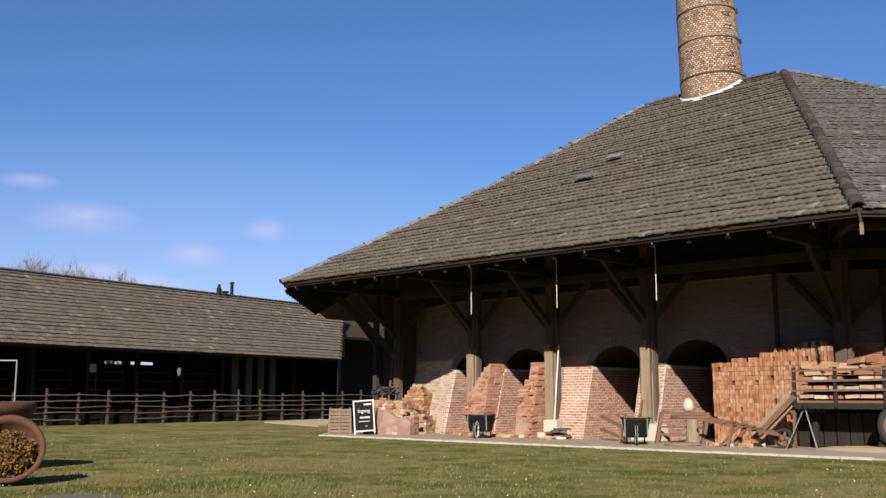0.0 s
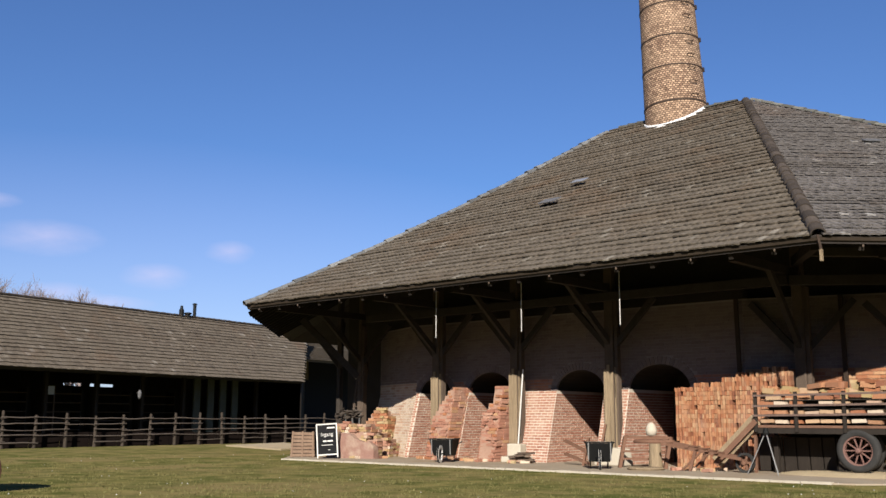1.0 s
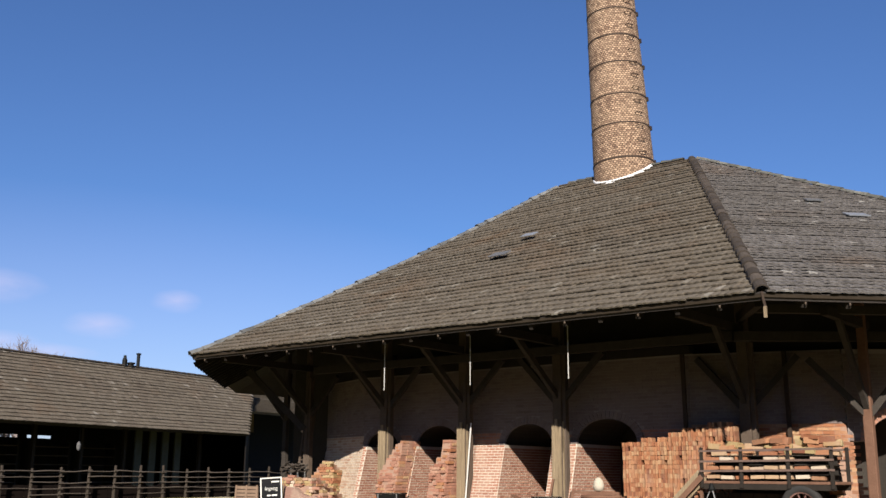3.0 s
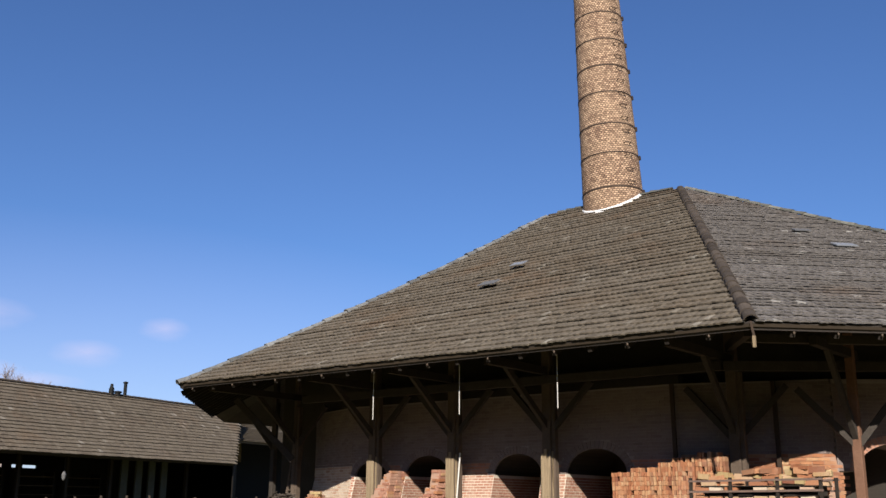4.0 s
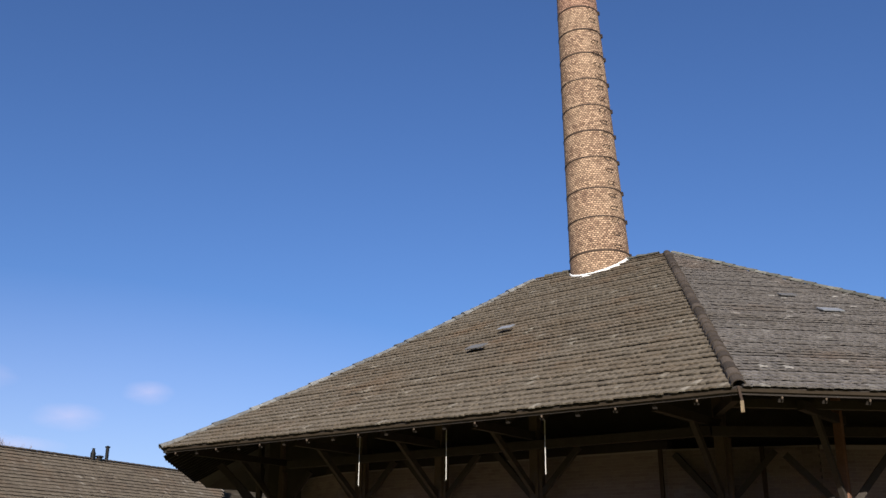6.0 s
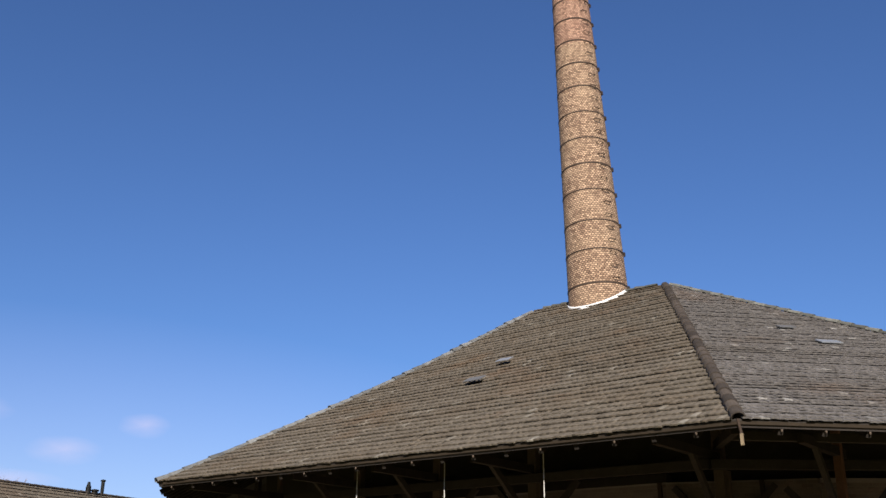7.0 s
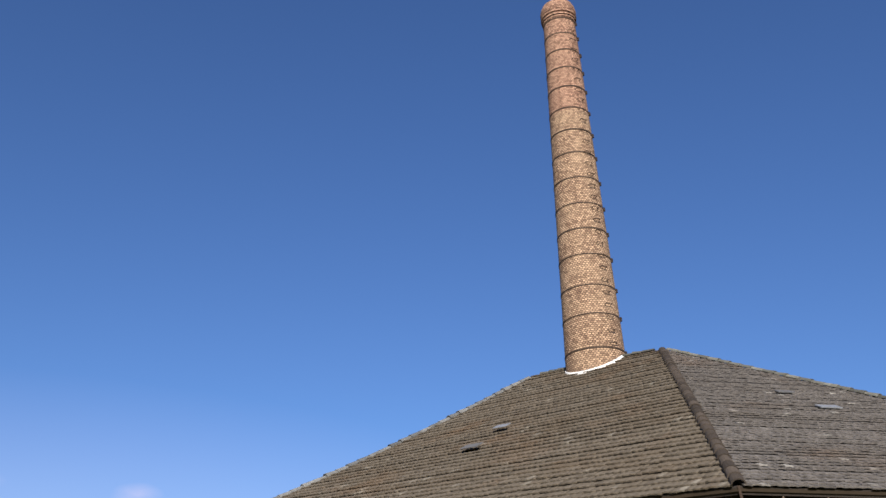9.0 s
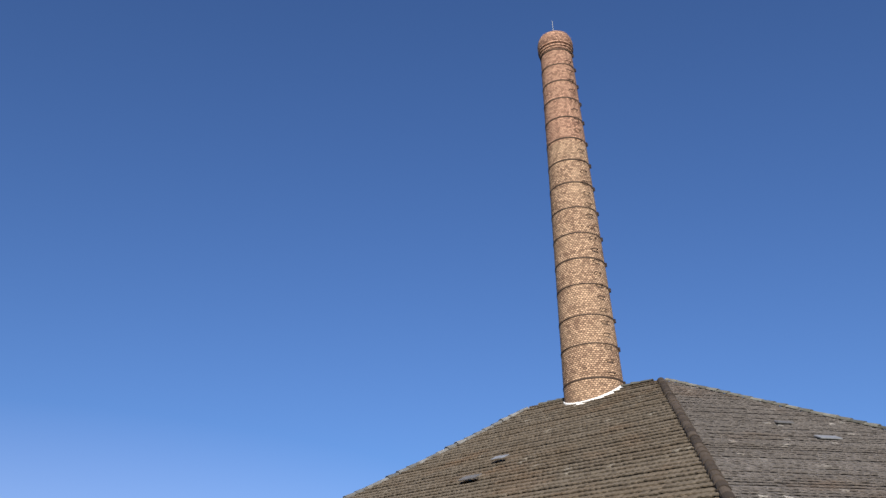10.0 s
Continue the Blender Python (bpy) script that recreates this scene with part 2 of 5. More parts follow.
# ---- ground ----
def ground_material():
    n = Nodes("lawn", 1.0)
    n.b.inputs["Specular IOR Level"].default_value = 0.0
    v = n.coords()
    big, mid, fine = n.noise(0.30, 5, v), n.noise(1.3, 6, v), n.noise(22, 6, v)
    col = n.mix(n.ramp(mid, (0.38, (0, 0, 0)), (0.62, (1, 1, 1))), (0.080, 0.084, 0.025), (0.200, 0.166, 0.062))
    col = n.mix(n.ramp(big, (0.46, (0, 0, 0)), (0.60, (0.8,) * 3)), col, (0.205, 0.156, 0.070))
    col = n.mix(n.ramp(n.noise(0.7, 4, v), (0.52, (0, 0, 0)), (0.64, (0.75,) * 3)), col, (0.066, 0.080, 0.021))
    col = n.mix(n.ramp(fine, (0.25, (0.3,) * 3), (0.55, (0, 0, 0))), col, (0.060, 0.060, 0.020))
    n.bump(fine, 0.4, 0.03)
    return n.done(col)


M_GRASS = ground_material()


part("ground", Pile().quad((-900, -900, -0.03), (900, -900, -0.03), (900, 900, -0.03), (-900, 900, -0.03)), M_GRASS, None, "short spring lawn with dry patches", kind="structure")
# unseen dark walls behind the tripod, added to cut low light from the sky
for name, a, b in (("wall_south", (-70, -38), (30, -40)), ("wall_east", (30, -40), (52, 0)), ("wall_north_east", (52, 0), (52, 60))):
    w = Pile().prism([(*a, -.1), (*b, -.1), (b[0] + .4, b[1] - .4, -.1), (a[0] + .4, a[1] - .4, -.1)], [(*a, 18), (*b, 18), (b[0] + .4, b[1] - .4, 18), (a[0] + .4, a[1] - .4, 18)])
    part(name, w, M_WOOD_DARK, None, "unseen dark wall, added to block low sky light", kind="structure")
erng = random.Random(14)
rim = [(-23.6 + i * 0.3, 19.05 + 0.07 * noise.noise(Vector((i * 0.35, 3.1, 0))) + erng.uniform(-.025, .025)) for i in range(55)]
rim += [(-7.0, 19.15), (4.0, 30.2), (4.0, 40), (-23.6, 40), (-27.5, 23.0), (-24.6, 20.0)]
pave = Pile().prism([(x, y, -.2) for x, y in rim], [(x, y, 0.0) for x, y in rim])
kerb = Pile()
for (xa, ya), (xb, yb) in zip(rim[:54], rim[1:55]):
    kerb.span(xa + .006, xb - .006, ya - .05, ya + .09, -.1, .012 + erng.uniform(-.006, .006))
part("kerb", kerb, M_STONE, None, "pale worn concrete edging along the pavement", kind="structure")
part("pavement", pave, M_CONCRETE, None, "sandy concrete pavement along the kiln", kind="structure")

# ---- the kiln house ----
EAVE_Z, EAVE_Y, RIDGE_Y, RIDGE_Z = 4.70, 19.0, 32.14, 12.30
A = Vector((-25.6, EAVE_Y, EAVE_Z))
B = Vector((-7.37, EAVE_Y, EAVE_Z))
APEX = Vector((-14.76, RIDGE_Y, RIDGE_Z))
DPEAK = Vector((-20.15, RIDGE_Y, RIDGE_Z))
C = B + Vector((1, 1, 0)).normalized() * 13.2
AA = A + Vector((-1, 1, 0)).normalized() * 13.2


def mirrored(p):
    return Vector((p.x, 2 * RIDGE_Y - p.y, p.z))


kiln = thing("kiln_house", "long brick kiln under a broad hipped tile roof", "building")


def plane_frame(e0, e1, top):
    """For a roof face: origin e0, u along the eave, v up the slope, n out."""
    u = (e1 - e0).normalized()
    v = (top - e0) - u * (top - e0).dot(u)
    v.normalize()
    return u, v, u.cross(v)


def sagged(k, along):
    """How far the old front slope hangs below its plane: k up the slope, along from its west hip to its east hip."""
    return Vector((0, 0, -0.22 * math.sin(math.pi * min(max(k, 0), 1)) * max(0.0, 1 - along)))


def tile_roof(corners, row, width, thick, mat, name, parent, rng, apart=None, sag=0):
    """Lays lapped tiles over a roof face with corners eave0, eave1, top1, top0. Tiles for which apart() holds become parts of their own."""
    e0, e1, t1, t0 = corners
    u, v, n = plane_frame(e0, e1, t0)
    length, height = (e1 - e0).length, (t0 - e0).dot(v)
    l0, l1 = (t0 - e0).dot(u), (t1 - e0).dot(u)
    pile, singles = Pile(), []
    for r in range(int(math.ceil(height / row))):
        b0, b1 = r * row, min((r + 1) * row, height)
        k = (b0 + b1) / 2 / height
        lo, hi = l0 * k, length + (l1 - length) * k
        a = lo - rng.random() * width
        wave = rng.uniform(-0.012, 0.012)
        while a < hi:
            c0, c1 = max(a, lo) + 0.002, min(a + width, hi) - 0.002
            a += width
            if c1 - c0 < 0.05:
                continue
            lift, slip = rng.uniform(-0.008, 0.010) + wave, rng.uniform(-0.020, 0.016)
            tw = rng.uniform(-0.006, 0.006)
            cm = (c0 + c1) / 2
            y0 = b0 + slip - 0.05
            s = [(c0, y0 + .012), (cm, y0 + tw), (c1, y0 + .012 + tw), (c1, b1 + 0.03), (cm, b1 + 0.03), (c0, b1 + 0.03)]
            base = [e0 + u * x + v * y + (sagged(y / height, (x - lo) / (hi - lo) if sag == 1 else 1 - (x - lo) / (hi - lo)) if sag else Vector()) for x, y in s]
            h = (thick + lift + 0.012, thick + lift + 0.024, thick + lift + 0.009 + tw, 0.006, 0.013, 0.006)
            top = [p + n * q for p, q in zip(base, h)]
            if apart and apart((c0 + c1) / 2, (b0 + b1) / 2) and c1 - c0 > width * 0.9 and len(singles) < 300:
                singles.append(Matrix.Translation(base[1]) @ Matrix((u, v, n)).transposed().to_4x4() @ pose(0, 0, lift, 0, rng.uniform(-3, 3)))
            else:
                pile.tile(top, n * 0.035)
    return pile, singles


rng = random.Random(5)
ROW, TILE_W, THICK = 0.355, 0.165, 0.05


def roof_slab(pts, n, t=0.16):
    return Pile().prism([Vector(p) - n * t for p in pts], [Vector(p) for p in pts])


FACES = [("front", (A, B, APEX, DPEAK), M_TILE_FRONT, "mossy brown tiled slope"),
         ("corner", (B, C, APEX, APEX), M_TILE_END, "grey lichened tiled slope"),
         ("end", (C, mirrored(C), APEX, APEX), M_TILE_END, ""),
         ("far_corner", (mirrored(C), mirrored(B), APEX, APEX), M_TILE_END, ""),
         ("back", (mirrored(B), mirrored(A), DPEAK, APEX), M_TILE_FRONT, ""),
         ("west_corner", (AA, A, DPEAK, DPEAK), M_TILE_FRONT, ""),
         ("west_end", (mirrored(AA), AA, DPEAK, DPEAK), M_TILE_FRONT, ""),
         ("north_west", (mirrored(A), mirrored(AA), DPEAK, DPEAK), M_TILE_FRONT, "")]
TILED = []
for where, pts, mat, label in FACES:
    u, v, n = plane_frame(pts[0], pts[1], pts[3])
    flat = [pts[0], pts[1], pts[2]] + ([pts[3]] if (pts[3] - pts[2]).length > 0.01 else [])
    if where == "front":
        deck_pile = Pile()
        for drop in (0.0, 0.16):
            for i in range(11):
                for j in range(7):
                    deck_pile.v.append(tuple(A.lerp(DPEAK, i / 10).lerp(B.lerp(APEX, i / 10), j / 6) + sagged(i / 10, j / 6) - n * drop))
        for i in range(10):
            for j in range(6):
                k = i * 7 + j
                deck_pile.f += [(k, k + 1, k + 8, k + 7), (k + 77, k + 84, k + 85, k + 78)]
        for j in range(6):
            deck_pile.f += [(j, j + 77, j + 78, j + 1), (70 + j, 71 + j, 148 + j, 147 + j)]
        for i in range(10):
            deck_pile.f += [(i * 7, i * 7 + 7, i * 7 + 84, i * 7 + 77), (i * 7 + 6, i * 7 + 83, i * 7 + 90, i * 7 + 13)]
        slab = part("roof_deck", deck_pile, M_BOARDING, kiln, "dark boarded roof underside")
    elif where == "west_corner":
        deck_pile = Pile()
        for i in range(10):
            ends = []
            for k in (i / 10, (i + 1) / 10):
                ends += [AA.lerp(DPEAK, k), A.lerp(DPEAK, k) + sagged(k, 0)]
            ring = [ends[0], ends[1], ends[3], ends[2]]
            deck_pile.quad(*ring).quad(*[p - n * .16 for p in ring[::-1]])
        deck_pile.quad(AA, AA - n * .16, A - n * .16, A)
        slab = part("roof_deck", deck_pile, M_BOARDING, kiln, "dark boarded roof underside")
    else:
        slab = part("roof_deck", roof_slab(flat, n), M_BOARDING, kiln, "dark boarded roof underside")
    if where in ("front", "corner", "end", "west_corner"):
        TILED.append((where, pts, mat, label, slab))


# ridge and hip tiles
def hip_tiles(a, b, radius, step, name, parent, rng, sag=False, mat=None):
    """Half-round tiles lapped from a (low) up to b."""
    d = (b - a).normalized()
    s = d.cross(Vector((0, 0, 1))).normalized()
    u = s.cross(d)
    for i in range(int((b - a).length / step)):
        p = a + d * (i * step - 0.04)
        q = p + d * (step + 0.05)
        if sag:
            reach = (b - a).length
            p = p + sagged(i * step / reach, 0)
            q = q + sagged((i + 1) * step / reach, 0)
        bumpy = mat is not None and parent.name.startswith("kiln")
        r0, r1 = radius * rng.uniform(1.0, 1.45 if bumpy else 1.12), radius * rng.uniform(.78, .95)
        pile = Pile()
        ring = lambda c, r: [c + s * r * math.cos(t) + u * r * 0.8 * math.sin(t) for t in [math.pi * k / 7 for k in range(8)]]
        lo, li = ring(p, r0), ring(p, r0 - 0.03)
        ho, hi = ring(q, r1), ring(q, r1 - 0.03)
        pile.prism(lo + li[::-1], ho + hi[::-1])
        part("ridge_tile", pile, mat or M_RIDGE, parent)


for a, b, r, step in ((B, APEX, 0.145, 0.46), (A, DPEAK, 0.125, 0.45), (C, APEX, 0.11, 0.45)):
    lift = Vector((0, 0, 0.02 if a is A else 0.05))
    hip_tiles(a + lift, b + lift, r, step, "hip", kiln, rng, a is A, None if a is B else M_RIDGE_GREY if a is A else M_RIDGE_PALE)
hip_tiles(DPEAK + Vector((0.3, 0, -0.02)), APEX + Vector((0, 0, 0.03)), 0.11, 0.4, "ridge", kiln, rng, False, M_RIDGE_PALE)

# ---- kiln walls with arched stoke-holes ----
WALL_Y = 23.0
OPENINGS = [(-21.89, -20.6), (-19.85, -18.2), (-16.6, -15.02), (-14.24, -12.45)]
SPRING, RISE, WALL_TOP = 1.955, 0.72, 4.12
X_WEST, X_EAST = -22.05, -10.95


def arch_curve(x0, x1, k=14):
    c, r = (x0 + x1) / 2, (x1 - x0) / 2
    return [(c - r * math.cos(math.pi * i / k), SPRING + r * RISE * math.sin(math.pi * i / k)) for i in range(k + 1)]


kiln_core = thing("wall", "lime-mortared kiln wall with arched stoke-holes", "wall")
del kiln_core["category"]
kiln_core.parent = kiln
edges = [X_WEST] + [x for o in OPENINGS for x in o] + [X_EAST]
for x0, x1 in zip(edges[::2], edges[1::2]):
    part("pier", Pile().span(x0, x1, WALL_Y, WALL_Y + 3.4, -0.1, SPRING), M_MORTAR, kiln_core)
    part("pier_top", Pile().span(x0, x1, WALL_Y, WALL_Y + 3.4, SPRING + .002, WALL_TOP), M_MORTAR_SHADED, kiln_core)
for x0, x1 in OPENINGS:
    arc = arch_curve(x0, x1)
    ring = [(x0, WALL_TOP)] + arc + [(x1, WALL_TOP)]
    core = Pile().prism([(x, WALL_Y, z) for x, z in ring], [(x, WALL_Y + 3.4, z) for x, z in ring])
    part("arch_head", core, M_MORTAR_SHADED, kiln_core)
    mid = (x0 + x1) / 2
    thin = [(mid + (x - mid) * .975, SPRING + (z - SPRING) * .975 - .004) for x, z in arc]
    outline = arc + thin[::-1]
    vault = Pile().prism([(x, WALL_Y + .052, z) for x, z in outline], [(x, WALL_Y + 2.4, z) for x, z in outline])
    part("vault", vault, M_DARK_INSIDE, kiln_core, "brick vault, coloured near black for the shade inside")
    part("stoke_hole_back", Pile().span(x0, x1, WALL_Y + 2.4, WALL_Y + 2.9, -0.1, SPRING + 1), M_DARK_INSIDE, kiln_core, "back of the stoke-hole, coloured near black for the shade")
# chamfered corner walls
WEST_D, WEST_N = Vector((-0.934, 0.358, 0)), Vector((-0.358, -0.934, 0))
WEST_END = Vector((X_WEST, WALL_Y, 0)) + WEST_D * 2.9
EAST_D, EAST_N = Vector((0.934, 0.358, 0)), Vector((0.358, -0.934, 0))
EAST_MID = Vector((X_EAST, WALL_Y, 0)) + EAST_D * 3.62
EAST_D2, EAST_N2 = Vector((0.80, 0.60, 0)), Vector((0.60, -0.80, 0))


def corner_wall(p, d, nrm, run, spread, mat_low, mat_top):
    """A corner wall from p along d; spread: how much longer it is at the foot."""
    back = Vector((0, 2, 0)) if run < 4 else -nrm * 2
    rings = [[p, p + d * (run + more), p + d * (run + more) - nrm * 2, p + back] for more in (spread, 0.0)]
    low, mid = rings
    at = lambda ring, z: [c + Vector((0, 0, z)) for c in ring]
    knee = [a.lerp(b, SPRING / 2.38) for a, b in zip(low, mid)]
    part("corner_wall", Pile().prism(at(low, -.1), at(knee, SPRING)).prism(at(knee, SPRING), at(mid, 2.38)), mat_low, kiln)
    part("corner_wall_top", Pile().prism(at(mid, 2.382), at(mid, WALL_TOP)), mat_top, kiln)


corner_wall(Vector((X_EAST, WALL_Y, 0)), EAST_D, EAST_N, 3.56, 0.33, M_MORTAR_RED, M_MORTAR_SHADED)
corner_wall(Vector((X_WEST, WALL_Y, 0)), WEST_D, WEST_N, 2.9, 0.0, M_MORTAR, M_MORTAR_SHADED)
corner_wall(WEST_END, Vector((-0.64, 0.768, 0)), Vector((-0.768, -0.64, 0)), 8.0, 0.0, M_MORTAR_SHADED, M_MORTAR_SHADED)
corner_wall(EAST_MID + EAST_D2 * 2.2, EAST_D2, EAST_N2, 7.0, 0.0, M_MORTAR, M_MORTAR_SHADED)
EAST_ARCH = (0.45, 2.2)
east_c, east_r = sum(EAST_ARCH) / 2, (EAST_ARCH[1] - EAST_ARCH[0]) / 2
east_arc = [(east_c - east_r * math.cos(math.pi * i / 14), SPRING + .02 + east_r * .72 * math.sin(math.pi * i / 14)) for i in range(15)]
ring = [(-.02, SPRING + .02), (-.02, WALL_TOP), (2.2, WALL_TOP)] + east_arc[::-1]
head = [EAST_MID + EAST_D2 * a + Vector((0, 0, z)) for a, z in ring]
part("arch_head", Pile().prism([c - EAST_N2 * 2 for c in head], head), M_MORTAR_SHADED, kiln_core)
hole = [EAST_MID - EAST_N2 * 1.9 + EAST_D2 * a for a in (-.3, 2.4)]
hole += [hole[1] - EAST_N2 * .3, hole[0] - EAST_N2 * .3]
part("stoke_hole_back", Pile().prism([c - Vector((0, 0, .1)) for c in hole], [c + Vector((0, 0, 3)) for c in hole]), M_DARK_INSIDE, kiln_core)
# added backing: its dark tone sets how black the gap under the roof looks
part("loft_boarding", Pile().span(-24.2, -10.6, 23.9, 24.0, 4.1, 5.9), M_BOARDING, kiln, "backing boards added to tone the gap above the kiln wall")
east_backing = [Vector((-10.6, 23.9, 4.1)), Vector((-7.3, 25.2, 4.1)), Vector((-1.5, 29.5, 4.1))]
for p, q in zip(east_backing, east_backing[1:]):
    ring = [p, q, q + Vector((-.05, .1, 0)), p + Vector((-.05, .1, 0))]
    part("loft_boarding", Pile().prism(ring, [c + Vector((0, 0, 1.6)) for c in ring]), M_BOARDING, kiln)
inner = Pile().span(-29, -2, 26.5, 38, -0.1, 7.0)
part("kiln_block", inner, M_DARK_INSIDE, kiln)

# timber: posts, plates, braces, rafters
# oak darkened to match the shade under the eaves
M_WOOD_BRACE = varied("shade_toned_oak", (0.027, 0.022, 0.019), (0.058, 0.049, 0.042), 4, 28, bump=0.5)
POSTS = [(-25.0, 23.45, 3.0), (-20.62, 22.55, 3.0), (-17.60, 22.55, 3.0), (-14.42, 22.55, 3.0), (-9.57, 23.22, 2.7), (-6.98, 23.88, 2.55)]
for x, y, foot in POSTS:
    thin = 0.09 if x < -23 else 0.11 if x > -8 else 0.14
    p = Pile().prism([(x - thin, y - thin, 0.0), (x + thin, y - thin, 0.0), (x + thin, y + thin, 0.0), (x - thin, y + thin, 0.0)],
                     [(x - thin + .02, y - thin + .02, 6.2), (x + thin - .02, y - thin + .02, 6.2), (x + thin - .02, y + thin - .02, 6.2), (x - thin + .02, y + thin - .02, 6.2)])
    # post tone matches the shaded upper part; the pale boards carry the sunlit foot
    part("post", p, M_WOOD_RED if x > -8 else M_WOOD_FENCE, kiln, "post, toned dark for the shade under the roof", bevel=0.02)
    # pale boards nailed round the foot of the front posts, up to the shade line
    if -21 < x < -14:
        for k, (dx, dy, wide, tall) in enumerate(((-.095, -.16, .09, 2.46), (.0, -.165, .09, 2.58), (.095, -.16, .09, 2.40), (.16, -.05, .10, 2.52), (.16, .06, .10, 2.36))):
            size = (wide, .03) if k < 3 else (.03, wide)
            part("cladding_board", Pile().span(x + dx - size[0] / 2, x + dx + size[0] / 2, y + dy - size[1] / 2, y + dy + size[1] / 2, 0.02, tall), M_WOOD_POST, kiln, "weathered pale oak board")
    # a second timber strapped to the post, as high as the plate
    if x < -8:
        part("post_clamp", Pile().beam((x + thin + .055, y + .02, 0.5), (x + thin + .035, y + .02, 4.3), 0.09, 0.16, up=(0, 1, 0)), M_WOOD_FENCE, kiln)
    sides = ((-1, 0.05), (1, 0.05)) if x < -10 else ((-.85, -.55), (.72, .5)) if x > -8 else ((-.9, -.1), (.85, .55))
    for sx, sy in sides:
        part("brace", Pile().beam((x, y, foot - .05), (x + sx * 1.3, y + sy, foot + 1.28), 0.12, 0.15), M_WOOD_BRACE, kiln)
    part("brace", Pile().beam((x, y, foot + .1), (x - (.25 if x < -10 else 0), y - 1.7, 4.7), 0.12, 0.15), M_WOOD_BRACE, kiln)
    part("bracket_beam", Pile().beam((x, y + 0.4, 4.62), (x, EAVE_Y + (0.75 if x < -8 else 2.4), 4.62), 0.16, 0.2), M_WOOD_DARK, kiln)
part("wall_plate", Pile().beam((A.x + 2, 22.42, 4.38), (-9.5, 22.42, 4.38), 0.2, 0.22), M_WOOD_BRACE, kiln)
part("wall_head", Pile().beam((A.x + 3, 23.2, 4.22), (-10.9, 23.2, 4.22), 0.3, 0.2), M_WOOD_DARK, kiln)
part("eave_purlin", Pile().beam((A.x + 0.8, EAVE_Y + 0.95, 4.92), (B.x - 0.7, EAVE_Y + 0.95, 4.92), 0.16, 0.18), M_WOOD_DARK, kiln)
u, v, n = plane_frame(A, B, DPEAK)
x = A.x + 0.5
while x < B.x - 0.2:
    a = Vector((x, EAVE_Y, EAVE_Z)) - n * 0.24 + v * 0.05
    room = min((B.x - x) / 0.57, (x - A.x) / 0.42, 4.4)
    if room > 0.6:
        part("rafter", Pile().beam(a, a + v * (room * 1.1 - 0.3), 0.10, 0.14), M_WOOD_DARK, kiln)
    x += 0.93
ub, vb, nb = plane_frame(B, C, APEX)
for i in range(1, 14):
    a = B + ub * (i * 0.93) - nb * 0.24 + vb * 0.05
    part("rafter", Pile().beam(a, a + vb * min(3.6, i * 0.93 * 1.5 - 0.4), 0.10, 0.14), M_WOOD_DARK, kiln)

uw, vw, nw = plane_frame(AA, A, DPEAK)
for i in range(1, 15):
    a = A - uw * (i * 0.62) - nw * 0.22 - vw * 0.10
    # rafter colour near black to stand in for shade under the west eave
    part("rafter", Pile().beam(a, a + vw * min(3.0, i * 0.9), 0.11, 0.16), M_RAFTER_BLACK, kiln)

# ---- chimney ----
def chimney_material():
    n = Nodes("chimney_brick", 0.9)
    c = n.t.nodes.new("ShaderNodeUVMap")
    b = n.t.nodes.new("ShaderNodeTexBrick")
    n.t.links.new(c.outputs[0], b.inputs["Vector"])
    for key, val in (("Scale", 1.0), ("Mortar Size", 0.014), ("Brick Width", 0.118), ("Row Height", 0.078), ("Bias", 0.0)):
        b.inputs[key].default_value = val
    b.inputs["Color1"].default_value = (0.510, 0.350, 0.234, 1)
    b.inputs["Color2"].default_value = (0.178, 0.108, 0.073, 1)
    b.inputs["Mortar"].default_value = (0.070, 0.045, 0.032, 1)
    v = n.coords()
    speck = n.ramp(n.noise(11.0, 3, v), (0.40, (0.80,) * 3), (0.62, (1.12, 1.11, 1.10)))
    col = n.mix(1.0, b.outputs[0], speck, "MULTIPLY")
    col = n.mix(n.ramp(n.noise(0.8, 6, v), (0.45, (0, 0, 0)), (0.75, (0.28,) * 3)), col, (0.36, 0.26, 0.17))
    # the upper drums were rebuilt in redder brick
    sep = n.put("ShaderNodeSeparateXYZ", Vector=n.coords((1, 1, 1), "Object"))
    up = n.ramp(n.add(sep.outputs[2], 0.05, "MULTIPLY"), (0.584, (1, 1, 1)), (0.59, (0.97, 0.86, 0.90)))
    col = n.mix(1.0, col, up, "MULTIPLY")
    n.bump(b.outputs["Fac"], -0.8, 0.03)
    return n.done(col)


M_CHIMNEY = chimney_material()
FOOT = Vector((-17.41, 32.1, 11.4))
TOP = Vector((-18.305, 32.1, 29.05))
LEAN_AXIS = (TOP - FOOT).normalized()
STACK_H = (TOP - FOOT).length
R_FOOT, R_TOP = 1.165, 0.668
chimney = thing("chimney", "tall leaning round brick chimney with iron bands", "chimney", FOOT)
chimney.matrix_basis = Matrix.Translation(FOOT) @ LEAN_AXIS.to_track_quat("Z", "Y").to_matrix().to_4x4()


def stack_radius(h):
    return R_FOOT + (R_TOP - R_FOOT) * h / STACK_H


